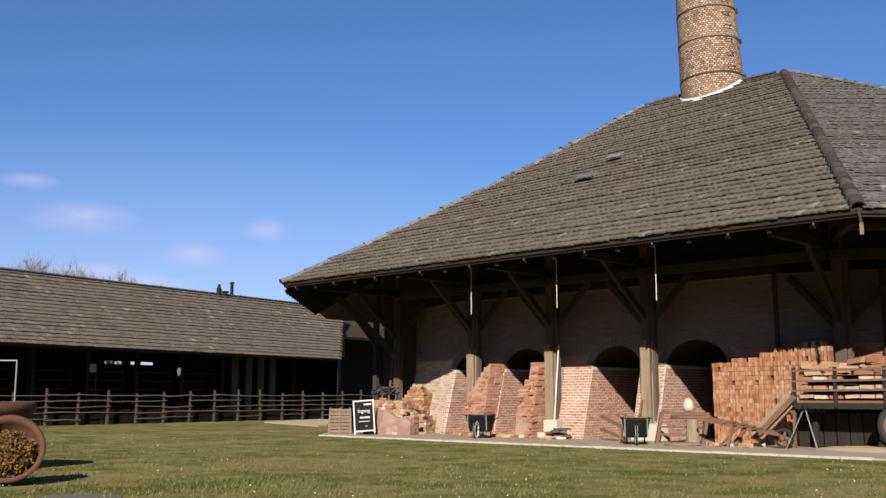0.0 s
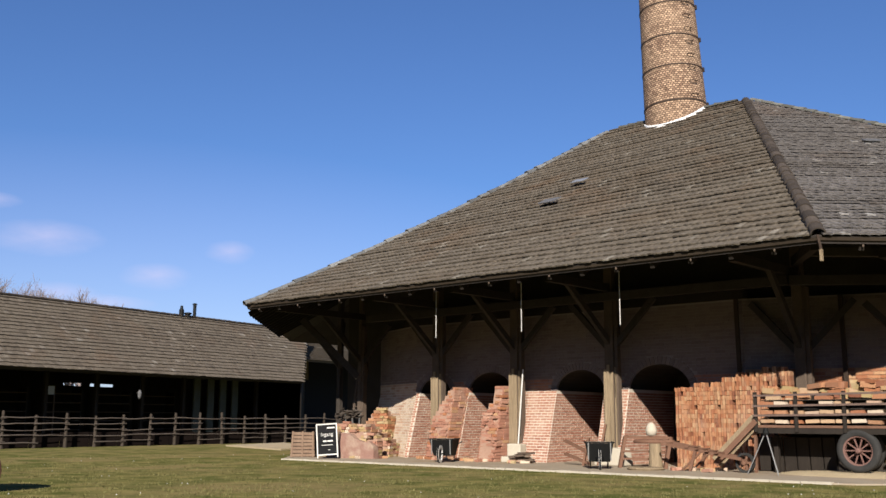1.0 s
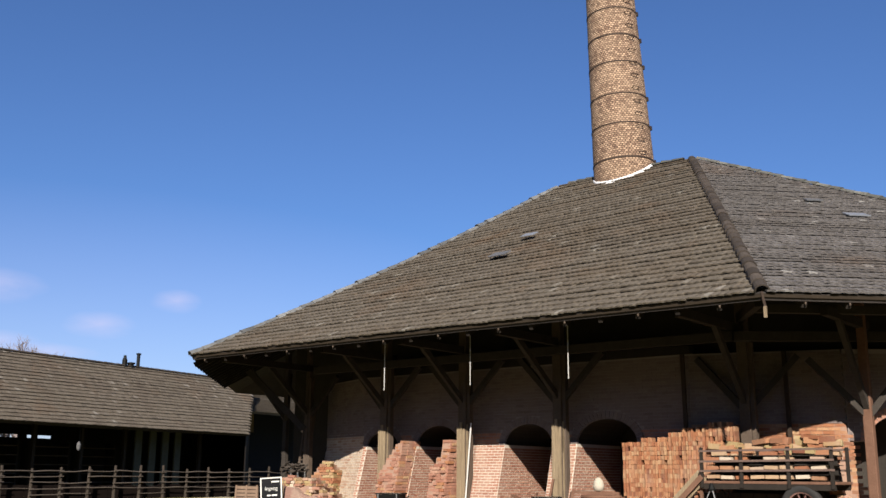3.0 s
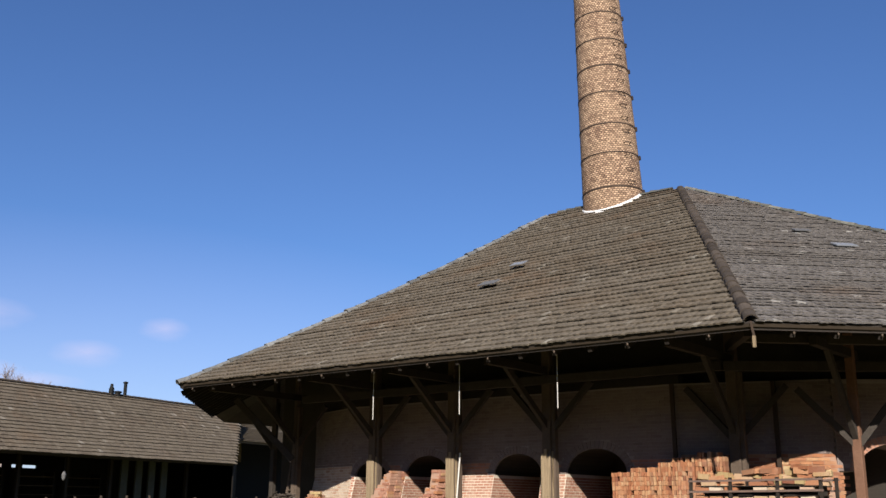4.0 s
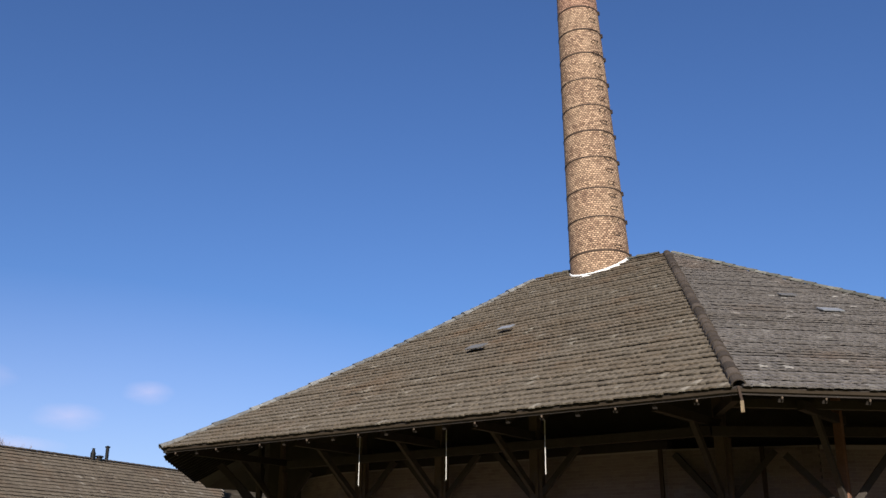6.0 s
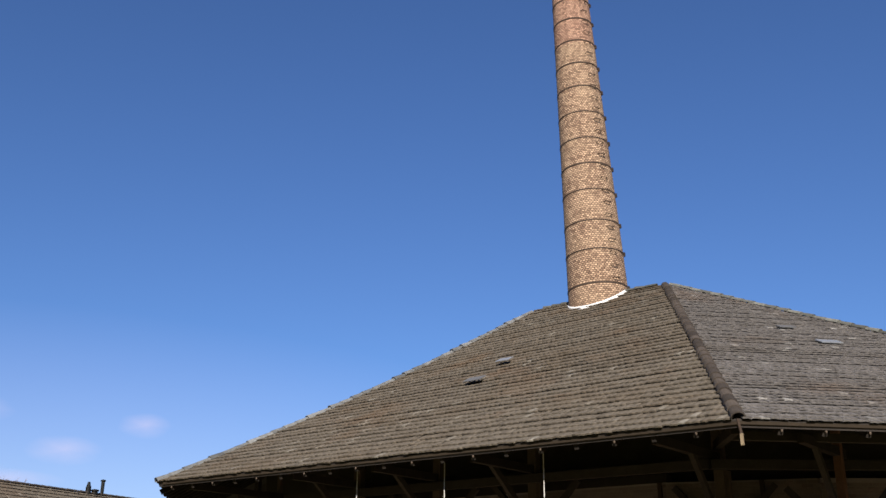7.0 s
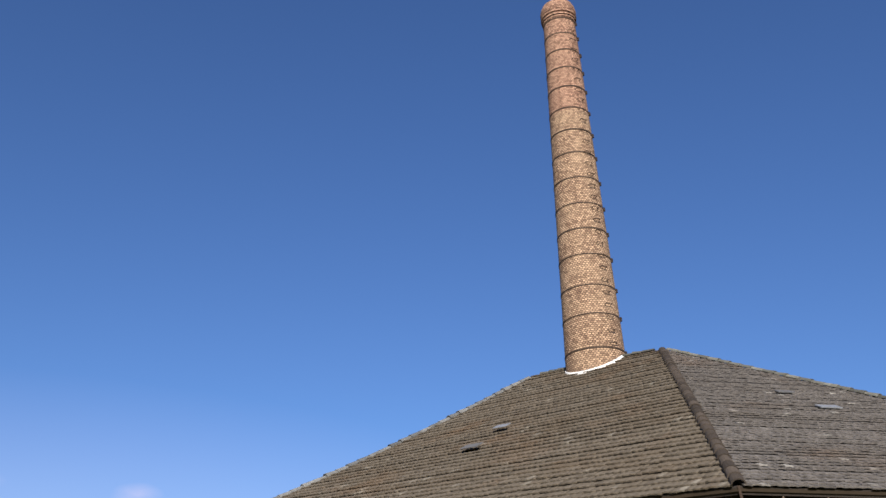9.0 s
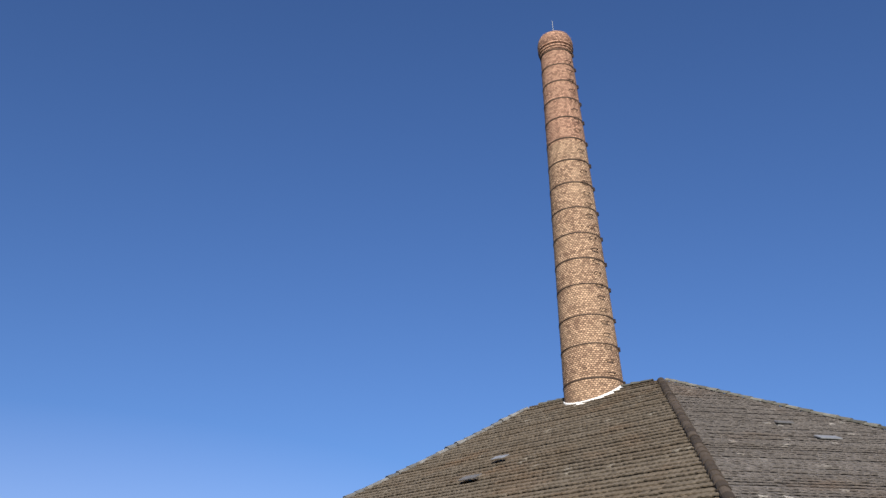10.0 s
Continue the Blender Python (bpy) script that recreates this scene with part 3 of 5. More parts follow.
def lathe_uv(profile, n, name, mat, parent, label="", smooth=True):
    pile = Pile().lathe(profile, n, cap=False)
    me = pile.mesh(name, mat, smooth)
    uv = me.uv_layers.new(name="UVMap")
    for poly in me.polygons:
        ang = [math.atan2(me.vertices[i].co.y, me.vertices[i].co.x) for i in poly.vertices]
        wrap = max(ang) - min(ang) > 3
        for li, a in zip(poly.loop_indices, ang):
            if wrap and a < 0:
                a += 2 * math.pi
            co = me.vertices[me.loops[li].vertex_index].co
            uv.data[li].uv = (a * 1.05, co.z)
    return part(name, me, mat, parent, label)


lathe_uv([(stack_radius(h), h) for h in [-2.0 + i * (STACK_H + 1.0) / 24 for i in range(25)]], 64, "shaft", M_CHIMNEY, chimney, "tapered yellow-brown brick shaft")
rt = R_TOP
crown = [(rt + .005, STACK_H - 1.22)]
for k in range(4):
    low = STACK_H - 1.15 + k * .13
    crown += [(rt + .03 + k * .03, low), (rt + .03 + k * .03, low + .085), (rt + .012 + k * .03, low + .09), (rt + .012 + k * .03, low + .128)]
crown += [(rt + .12, STACK_H - .62), (rt + .125, STACK_H - .40), (rt + .085, STACK_H - .22), (rt + .06, STACK_H - .2), (rt + .01, STACK_H - .05), (rt - .08, STACK_H), (rt - .15, STACK_H - 1.2)]
lathe_uv(crown, 64, "crown", M_CHIMNEY, chimney, "corbelled brick crown", False)
BANDS = [12.52, 13.89, 15.07, 16.38, 17.50, 18.64, 19.82, 21.0, 22.12, 23.21, 24.30, 25.28, 26.22, 27.13, 27.95]
for z in BANDS:
    h = (z - FOOT.z) / LEAN_AXIS.z
    r = stack_radius(h)
    band = part("iron_band", Pile().lathe([(r - .02, h - .028), (r + .016, h - .028), (r + .016, h + .028), (r - .02, h + .028)], 64, cap=False), M_IRON, chimney)
    way = chimney.matrix_basis.to_3x3().inverted() @ Vector((math.cos(radians(22)), math.sin(radians(22)), 0))
    part("band_lock", Pile().box(Matrix.Translation((way.x * (r + .02), way.y * (r + .02), h)), (0.09, 0.09, 0.16)), M_IRON, band)
# climbing irons up the shaft
irons = chimney.matrix_basis.to_3x3().inverted() @ Vector((math.cos(radians(-24)), math.sin(radians(-24)), 0))
irons.z = 0
irons.normalize()
across = Vector((-irons.y, irons.x, 0))
h = 1.3
while h < STACK_H - 1.4:
    r = stack_radius(h)
    foot_a, foot_b = irons * (r - .03) - across * .13, irons * (r - .03) + across * .13
    tip = irons * .15 + Vector((0, 0, h))
    part("climbing_iron", Pile().rod(foot_a + Vector((0, 0, h)), foot_a + tip, .016, n=5).rod(foot_b + Vector((0, 0, h)), foot_b + tip, .016, n=5).rod(foot_a + tip, foot_b + tip, .016, n=5), M_IRON, chimney)
    h += 0.52
part("lightning_rod", Pile().rod((0.0, 0.0, STACK_H - .8), (0.0, 0.0, STACK_H + 1.05), 0.011), M_STEEL, chimney)
# mortar collar where the shaft comes through the tiles
collar = Pile()
u, v, n = plane_frame(A, B, DPEAK)
K = 40
for i in range(K):
    q = []
    for a in (2 * math.pi * i / K, 2 * math.pi * (i + 1) / K):
        x, y = math.cos(a), math.sin(a)
        for r in (1.09, 1.19):
            px, py = -17.42 + x * r, 32.1 + y * r
            z = RIDGE_Z - abs(py - RIDGE_Y) * (RIDGE_Z - EAVE_Z) / (RIDGE_Y - EAVE_Y)
            q.append(Vector((px, py, z + 0.06)))
    up = Vector((0, 0, 0.08))
    collar.prism([q[0] - up * 2, q[1] - up * 2, q[3] - up * 2, q[2] - up * 2], [q[0] + up, q[1], q[3], q[2] + up])
part("flashing", collar, M_LEAD, kiln, "white mortar collar round the chimney foot")

# ---- barn and fence behind the lawn ----
BARN_D = Vector((-0.2, 0.98, 0)).normalized()
BARN_N = Vector((BARN_D.y, -BARN_D.x, 0))  # towards the lawn
BARN_MID = Vector((-48.9, 28.8, 0))
barn = thing("drying_barn", "long open drying barn with a low tiled roof", "barn")


def barn_at(s, d, z):
    """s along the eave, d back from it."""
    return BARN_MID + BARN_D * s - BARN_N * d + Vector((0, 0, z))


S0, S1 = -34.0, 14.9
S1_RIDGE = 21.0
deck = [barn_at(S0, 0, 3.6), barn_at(S1, 0, 3.6), barn_at(S1_RIDGE, 4.6, 7.6), barn_at(S0, 4.6, 7.6)]
u, v, n = plane_frame(deck[0], deck[1], deck[3])
barn_deck = part("roof_deck", roof_slab(deck, n), M_WOOD_DARK, barn)
back = [barn_at(S1_RIDGE + 6, 9.2, 3.6), barn_at(S0, 9.2, 3.6), deck[3], deck[2]]
part("roof_deck", roof_slab(back, plane_frame(back[0], back[1], back[3])[2]), M_TILE_BARN, barn)
TILED.append(("barn", tuple(deck), M_TILE_BARN, "brown weathered barn tiles", barn_deck))
hip_tiles(deck[3] + Vector((0, 0, .04)), deck[2] + Vector((0, 0, .04)), 0.12, 0.5, "ridge", barn, rng)
s = S0 + 1
while s < S1:
    part("post", Pile().beam(barn_at(s, 2.6, -.05), barn_at(s, 2.6, 5.6), 0.2, 0.2, up=BARN_N), M_WOOD_DARK, barn)
    s += 3.3
part("eave_beam", Pile().beam(barn_at(S0, 2.6, 4.6), barn_at(S1, 2.6, 4.6), 0.2, 0.24), M_WOOD_DARK, barn)
GAPS = [(2.6, 4.0), (4.6, 5.1), (5.4, 6.5)]


def barn_board(s0, s1, z0, z1):
    p = [barn_at(s0, 8.6, z0), barn_at(s1, 8.6, z0), barn_at(s1, 8.75, z0), barn_at(s0, 8.75, z0)]
    part("back_wall", Pile().prism(p, [q + Vector((0, 0, z1 - z0)) for q in p]), M_WOOD_DARK, barn)


barn_board(S0, S1 + 12, -.1, 3.12)
barn_board(S0, S1 + 12, 3.3, 3.9)
cuts = [S0] + [x for g in GAPS for x in g] + [S1 + 12]
for s0, s1 in zip(cuts[::2], cuts[1::2]):
    barn_board(s0, s1, 3.12, 3.3)
for s, skew in ((S0, 0.0), (S1 - 0.3, 1.3)):
    g = [(0.5, -.1), (8.7, -.1), (8.7, 3.7), (4.6, 7.3), (0.5, 3.8)]
    gable = Pile().prism([barn_at(s + d * skew, d, z) for d, z in g], [barn_at(s + d * skew + .12, d, z) for d, z in g])
    part("gable_wall", gable, M_WOOD_DARK, barn)

M_RAIL = varied("sun_bleached_rail", (0.048, 0.037, 0.031), (0.130, 0.106, 0.087), 3, 30, bump=0.4)
M_FENCE_POST = varied("dark_fence_wood", (0.028, 0.022, 0.017), (0.064, 0.050, 0.039), 3, 30, bump=0.4)
fence = thing("rail_fence", "weathered grey split-rail fence before the barn", "fence")
F0, F1 = Vector((-38.7, 12.2, -0.05)), Vector((-41.38, 43.7, -0.05))
FN = 23
frng = random.Random(3)
tops = []
for i in range(FN + 1):
    p = F0.lerp(F1, i / FN)
    hgt = 1.40 + frng.uniform(-.10, .14)
    lean = Vector((frng.uniform(-.04, .04), frng.uniform(-.04, .04), 0))
    part("fence_post", Pile().rod(p, p + Vector((0, 0, hgt)) + lean, 0.075, 0.058, 7), M_FENCE_POST, fence)
    tops.append(p + lean * 0.5)
off = Vector((0.09, 0.0, 0))
for i in range(FN):
    for z in (0.26, 0.50, 0.74, 0.98, 1.22):
        if frng.random() < (.3 if z < .4 else .06):
            continue
        a = tops[i] + off + Vector((0, 0, z + frng.uniform(-.04, .04)))
        b = tops[i + 1] + off + Vector((0, 0, z + frng.uniform(-.04, .04)))
        e = (b - a).normalized() * 0.1
        m = a.lerp(b, frng.uniform(.35, .65)) + Vector((0, 0, frng.uniform(-.03, .03)))
        r = frng.uniform(.020, .033)
        part("rail", Pile().rod(a - e, m, r, r * .9, 6).rod(m, b + e, r * .9, r * .8, 6), M_RAIL, fence)


# ---- behind the barn: annex, flues, bare trees, clouds ----
M_BOARD_BLUE = varied("dark_blue_boards", (0.006, 0.007, 0.009), (0.012, 0.013, 0.017), 3, 30, stretch=(1, 1, 4), bump=0.4)
annex = thing("boarded_shed", "tall dark boarded shed joined to the barn", "shed")
low = [barn_at(S1 + 5.5, 8.2, -.1), barn_at(S1 + 40, 8.2, -.1), barn_at(S1 + 40, 12, -.1), barn_at(S1 + 5.5, 12, -.1)]
part("wall", Pile().prism(low, [p + Vector((0, 0, 6.6)) for p in low]), M_BOARD_BLUE, annex, "dark blue-black boards")
roof = [barn_at(S1 + 4, 3.0, 5.4), barn_at(S1 + 40.5, 3.0, 5.4), barn_at(S1 + 40.5, 7.2, 7.4), barn_at(S1 + 4, 7.2, 7.4)]
part("roof", roof_slab(roof, plane_frame(roof[0], roof[1], roof[3])[2]), M_TILE_BARN, annex)
for i in range(17):
    a, b = roof[0].lerp(roof[3], i / 17), roof[1].lerp(roof[2], i / 17)
    part("tile_course", Pile().beam(a + Vector((0, 0, .05)), b + Vector((0, 0, .05)), 0.22, 0.05), M_TILE_BARN, annex)
for i, s in enumerate((-7.6, -6.4, -5.3, -4.2)):
    p = Pile().prism([barn_at(S1 + s, 2.4, 0), barn_at(S1 + s + .55, 2.4, 0), barn_at(S1 + s + .55, 2.5, 0), barn_at(S1 + s, 2.5, 0)],
                     [barn_at(S1 + s, 2.4, 3.9), barn_at(S1 + s + .55, 2.4, 3.9), barn_at(S1 + s + .55, 2.5, 3.9), barn_at(S1 + s, 2.5, 3.9)])
    part("door_panel", p, varied("pale_green_door", (0.042, 0.046, 0.039), (0.075, 0.082, 0.069)) if i == 0 else bpy.data.materials["pale_green_door"], barn, "faded grey-green door leaf")

flues = ((8.1, 0.35, 0.16, True), (8.65, 0.2, 0.18, False), (9.25, 0.85, 0.11, False))
for s, h, r, cowl in flues:
    fl = thing("flue_pipe", "dark steel flue pipe on the barn ridge", "flue", barn_at(s, 4.6, 7.6), group="barn flues")
    part("pipe", Pile().rod((0, 0, -.3), (0, 0, h), r), M_BLACK, fl)
    part("cap", Pile().lathe([(r * 1.4, h), (r * 1.4, h + .08), (r * .4, h + .12)] if not cowl else [(r * 1.1, h), (r * .6, h + .2), (r * .5, h + .35)], 12), M_BLACK, fl)
BACK = Vector((-0.40, -0.02, 0))
# brown boards coloured near black to stand in for shade behind the rails
M_FENCE_SHADE = varied("shade_brown_boards", (0.004, 0.0026, 0.0021), (0.011, 0.0066, 0.0052), 2, 20, bump=0.3)
M_FENCE_SHADE.node_tree.nodes["Principled BSDF"].inputs["Specular IOR Level"].default_value = 0.1
for i in range(FN):
    a, b = F0.lerp(F1, (i + .01) / FN) + BACK, F0.lerp(F1, (i + .99) / FN) + BACK
    w = Vector((0, 0, .62 + frng.uniform(-.05, .05)))
    thick = BACK * 0.1
    part("kick_board", Pile().prism([a, b, b + thick, a + thick], [a + w, b + w, b + thick + w, a + thick + w]), M_FENCE_SHADE, fence, "brown board, coloured near black for the shade behind the rails")
notice = thing("notice_board", "small pale notice board inside the barn", "sign", barn_at(-2.49, 3.2, 0), math.degrees(math.atan2(BARN_D.y, BARN_D.x)))
part("panel", Pile().span(-.22, .22, -.02, .02, 2.42, 2.86), M_PANE, notice)
for x in (-.24, .24):
    part("upright", Pile().span(x - .03, x + .03, -.03, .03, 0, 2.9), M_WOOD_FENCE, notice)
for z in (.55, .85, 1.15, 1.45):
    part("cross_bar", Pile().span(-.21, .21, -.02, .02, z, z + .05), M_WOOD_FENCE, notice)
# lit gaps and lantern inside the barn
lantern = thing("lantern", "grey hanging lantern under the barn eave", "lamp", barn_at(1.3, 0.6, 2.25))
part("lantern_body", Pile().lathe([(.04, 0), (.09, .08), (.12, .3), (.07, .43), (.02, .48)], 8), M_SLATE, lantern)
part("hook", Pile().rod((0, 0, .46), (0, 0, 1.5), 0.02), M_BLACK, lantern)
for i in range(9):
    rk = thing("drying_rack", "dark wooden drying rack inside the barn", "rack", barn_at(-22 + i * 3.6, 5.2, 0), math.degrees(math.atan2(BARN_D.y, BARN_D.x)), group="barn drying racks")
    for z in (0.5, 1.0, 1.5, 2.0, 2.5):
        part("shelf", Pile().span(-1.3, 1.3, -.4, .4, z, z + .05), M_WOOD_FENCE, rk)
    for x in (-1.3, 1.3):
        part("upright", Pile().span(x - .06, x + .06, -.4, .4, 0, 2.8), M_WOOD_DARK, rk)

M_TWIG = varied("bare_twigs", (0.165, 0.135, 0.130), (0.25, 0.205, 0.195), 2, 10, bump=0.1)


def bare_tree(at, height, seed, spread=0.42):
    r = random.Random(seed)
    tree = thing("bare_tree", "leafless tree far behind the barn", "tree", at, group="far trees")
    trunk, crown = Pile().rod((0, 0, -.2), (0, 0, height * .45), height * .03, height * .02, 7), Pile()

    def grow(p, d, length, rad, depth):
        q = p + d * length
        crown.rod(p, q, rad, rad * .6, 4)
        if depth:
            for _ in range(4):
                nd = (d + Vector((r.gauss(0, spread), r.gauss(0, spread), r.gauss(.12, .3)))).normalized()
                grow(p.lerp(q, r.uniform(.45, 1)), nd, length * r.uniform(.55, .8), rad * .6, depth - 1)

    for _ in range(19):
        grow(Vector((0, 0, height * r.uniform(.25, .45))), Vector((r.gauss(0, .5), r.gauss(0, .5), 1)).normalized(), height * .21, height * .0060, 4)
    part("trunk", trunk, M_TWIG, tree)
    part("crown", crown, M_TWIG, tree, "fine bare twigs")


for i, (x, y, h) in enumerate(((-102.5, 40, 15.8), (-101, 43.5, 16.8), (-99.6, 46.5, 17.1), (-98.2, 49, 16.6), (-97, 51.5, 15.6), (-104, 36.5, 15.2), (-103, 46, 16.6), (-100, 52, 15.4))):
    bare_tree((x, y, 0), h, 40 + i)


# cloud sheets glow with a painted colour instead of taking sunlight
def cloud_material(name, ragged, most, glow):
    n = Nodes(name, 1.0)
    n.t.nodes.remove(n.b)
    v = n.coords((1, 1, 1), "Generated")
    g = n.t.nodes.new("ShaderNodeTexGradient")
    g.gradient_type = "SPHERICAL"
    m = n.t.nodes.new("ShaderNodeMapping")
    m.inputs["Location"].default_value = (-1, -1, 0)
    m.inputs["Scale"].default_value = (2, 2, 0)
    n.t.links.new(v, m.inputs["Vector"])
    n.t.links.new(m.outputs[0], g.inputs[0])
    fluff = n.noise(0.009, 8, n.coords((1, 3.0, 1), "Object"))
    a = n.ramp(g.outputs["Fac"], (0.0, (0, 0, 0)), (0.9, (most,) * 3)) if not ragged else n.ramp(n.add(n.add(g.outputs["Fac"], fluff, "MULTIPLY"), 1.0, "MULTIPLY"), (0.10, (0, 0, 0)), (0.55, (most,) * 3))
    tr = n.t.nodes.new("ShaderNodeBsdfTransparent")
    em = n.t.nodes.new("ShaderNodeEmission")
    em.inputs[0].default_value = glow
    em.inputs[1].default_value = 0.80
    mx = n.t.nodes.new("ShaderNodeMixShader")
    n.t.links.new(a, mx.inputs[0])
    n.t.links.new(tr.outputs[0], mx.inputs[1])
    n.t.links.new(em.outputs[0], mx.inputs[2])
    n.t.links.new(mx.outputs[0], n.t.nodes["Material Output"].inputs[0])
    return n.mat


M_CLOUD = cloud_material("thin_cloud", True, 0.38, (0.58, 0.53, 0.70, 1))
# wide sheet whose painted glow gives the low sky its lavender tint
M_SKY_GLOW = cloud_material("low_sky_glow", False, 0.235, (0.68, 0.57, 0.75, 1))
# bearing to the left of north, height angle, width and height in degrees
for bear, up, w, h in ((60.0, 0.5, 84.0, 30.0), (64.3, 9.6, 8.0, 2.6), (54.4, 9.3, 3.6, 1.8), (58.4, 7.8, 5.0, 2.0), (67.2, 11.4, 4.5, 1.2), (63.5, 6.6, 6.0, 1.8), (61.0, 6.2, 7.0, 1.4)):
    dist = 2600.0 if w > 60 else 1800.0
    b, e = radians(bear), radians(up)
    way = Vector((-math.sin(b) * math.cos(e), math.cos(b) * math.cos(e), math.sin(e)))
    side = Vector((math.cos(b), math.sin(b), 0))
    ww, hh = dist * math.tan(radians(w / 2)), dist * math.tan(radians(h / 2))
    cl = part("cloud", Pile().quad((-ww, -hh, 0), (ww, -hh, 0), (ww, hh, 0), (-ww, hh, 0)), M_SKY_GLOW if w > 60 else M_CLOUD, None, "glowing lavender sheet tinting the low sky" if w > 60 else "faint thin pinkish cloud", kind="structure")
    cl.matrix_basis = Matrix.Translation(way * dist) @ Matrix((side, side.cross(-way), -way)).transposed().to_4x4()
    cl.visible_shadow = False

# ---- on and under the kiln roof ----
for x, y, wide, tall, mat, label in ((-17.46, 24.13, 0.62, 0.42, M_SLATE, "lifted blue-grey slate hatch"), (-17.42, 25.69, 0.5, 0.34, M_SKYLIGHT, "small glazed roof hatch")):
    u, v, n = plane_frame(A, B, DPEAK)
    p = Vector((x, y, EAVE_Z + (y - EAVE_Y) * (RIDGE_Z - EAVE_Z) / (RIDGE_Y - EAVE_Y))) + n * 0.05
    part("roof_hatch", Pile().box(Matrix.Translation(p) @ Matrix((u, v, n)).transposed().to_4x4() @ pose(0, 0, .03, -3), (wide, tall, 0.022)), mat, kiln, label)
for p, wide, tall, mat, label in (((-7.97, 27.76, 8.16), 0.62, 0.40, M_SKYLIGHT, "small glazed roof hatch"), ((-9.39, 28.63, 9.01), 0.5, 0.3, M_SLATE, "lifted blue-grey slate hatch")):
    u, v, n = plane_frame(B, C, APEX)
    p = Vector(p) + n * 0.08 - u * 0.14 - v * 0.24
    part("roof_hatch", Pile().box(Matrix.Translation(p) @ Matrix((u, v, n)).transposed().to_4x4() @ pose(0, 0, .03, -4), (wide, tall, 0.03)), mat, kiln, label)
for x in (-18.37, -15.43, -12.52):
    part("hanging_rod", Pile().rod((x, 20.0, 3.35), (x, 20.0, 5.1), 0.010, n=8), M_WHITE, kiln, "white painted hanging rod")
u, v, n = plane_frame(A, B, DPEAK)
for i in range(0, 19, 2):
    p = A + u * (0.55 + i * 0.93) + Vector((0, 0.10, -0.2))
    part("rafter_tip", Pile().lathe([(.014, 0), (.024, .03), (.014, .06)], 8, Matrix.Translation(p)), M_WOOD_FENCE, kiln)
ub, vb, nb = plane_frame(B, C, APEX)
for i in range(1, 14):
    p = B + ub * (i * 0.93) + Vector((-.07, 0.07, -0.2))
    part("rafter_tip", Pile().lathe([(.014, 0), (.024, .03), (.014, .06)], 8, Matrix.Translation(p)), M_WOOD_FENCE, kiln)
part("fascia", Pile().beam(A + Vector((.2, .04, -.05)), B + Vector((0, .04, -.05)), 0.05, 0.075), varied("mossy_fascia", (0.017, 0.012, 0.008), (0.036, 0.026, 0.017), 3, 25), kiln, "mossy brown eaves board")
part("fascia", Pile().beam(B + Vector((0, .05, -.05)), C + Vector((-.03, .03, -.05)), 0.05, 0.075), bpy.data.materials["mossy_fascia"], kiln)
part("corner_pendant", Pile().beam(B + Vector((.03, .03, -.50)), B + Vector((.03, .03, -.27)), 0.055, 0.055, up=(1, 0, 0)), M_WOOD_POST, kiln, "grey timber pendant at the roof corner")
part("corner_hook", Pile().rod(B + Vector((.03, .03, -.28)), B + Vector((-.02, .02, .02)), 0.03, n=7), M_IRON, kiln)
part("corner_beam", Pile().beam((-9.57, 23.1, 4.9), B + Vector((-.2, .3, -.12)), 0.16, 0.2), M_WOOD_DARK, kiln)
part("wall_plate", Pile().beam((-9.5, 22.5, 4.38), (-1.5, 28.5, 4.38), 0.2, 0.22), M_WOOD_BRACE, kiln)
part("eave_purlin", Pile().beam((-8.3, 20.9, 4.72), (-1.5, 27.2, 4.72), 0.16, 0.18), M_WOOD_BRACE, kiln)
# dark strips added to draw the corner lines of the east wall
for x, y in ((-11.0, 22.96), (-8.72, 23.72)):
    part("iron_strap", Pile().beam((x, y, 0), (x - .05, y, 4.1), 0.1, 0.05, up=(0, 1, 0)), M_IRON, kiln)
wp = part("west_post", Pile().beam((-25.9, 23.3, 0), (-25.9, 23.3, 6.2), 0.17, 0.17, up=(1, 0, 0)), M_WOOD_BRACE, kiln, bevel=0.02)
for dx, dy in ((-1.3, 1.3), (.9, -.9), (-.8, -1.0)):
    part("brace", Pile().beam((-25.9, 23.3, 2.9), (-25.9 + dx, 23.3 + dy, 4.6), 0.13, 0.15), M_WOOD_BRACE, kiln)
part("brace", Pile().beam((-24.0, 22.4, 2.5), (-25.6, 21.3, 4.4), 0.16, 0.2), M_WOOD_BRACE, kiln)

# ---- brick ruins, stacks and rubble along the kiln ----
def brick_mesh(name, mat, size):
    x, y, z = (s / 2 for s in size)
    c = 0.006
    p = Pile().prism([(-x + c, -y + c, -z), (x - c, -y + c, -z), (x - c, y - c, -z), (-x + c, y - c, -z)], [(-x, -y, -z + c), (x, -y, -z + c), (x, y, -z + c), (-x, y, -z + c)])
    k = len(p.v)
    p.v += [(-x, -y, z - c), (x, -y, z - c), (x, y, z - c), (-x, y, z - c), (-x + c, -y + c, z), (x - c, -y + c, z), (x - c, y - c, z), (-x + c, y - c, z)]
    p.f = p.f[:1] + p.f[2:]
    for a, b in ((4, k), (k, k + 4)):
        for i in range(4):
            p.f.append((a + i, a + (i + 1) % 4, b + (i + 1) % 4, b + i))
    p.f.append((k + 4, k + 5, k + 6, k + 7))
    return p.mesh(name, mat)


BRICKS = {}
for tag, mat in (("red", M_BRICK), ("pale", M_BRICK_PALE), ("yellow", M_BRICK_YELLOW), ("orange", M_BRICK_ORANGE)):
    BRICKS[tag] = brick_mesh("brick", mat, (0.25, 0.122, 0.079))


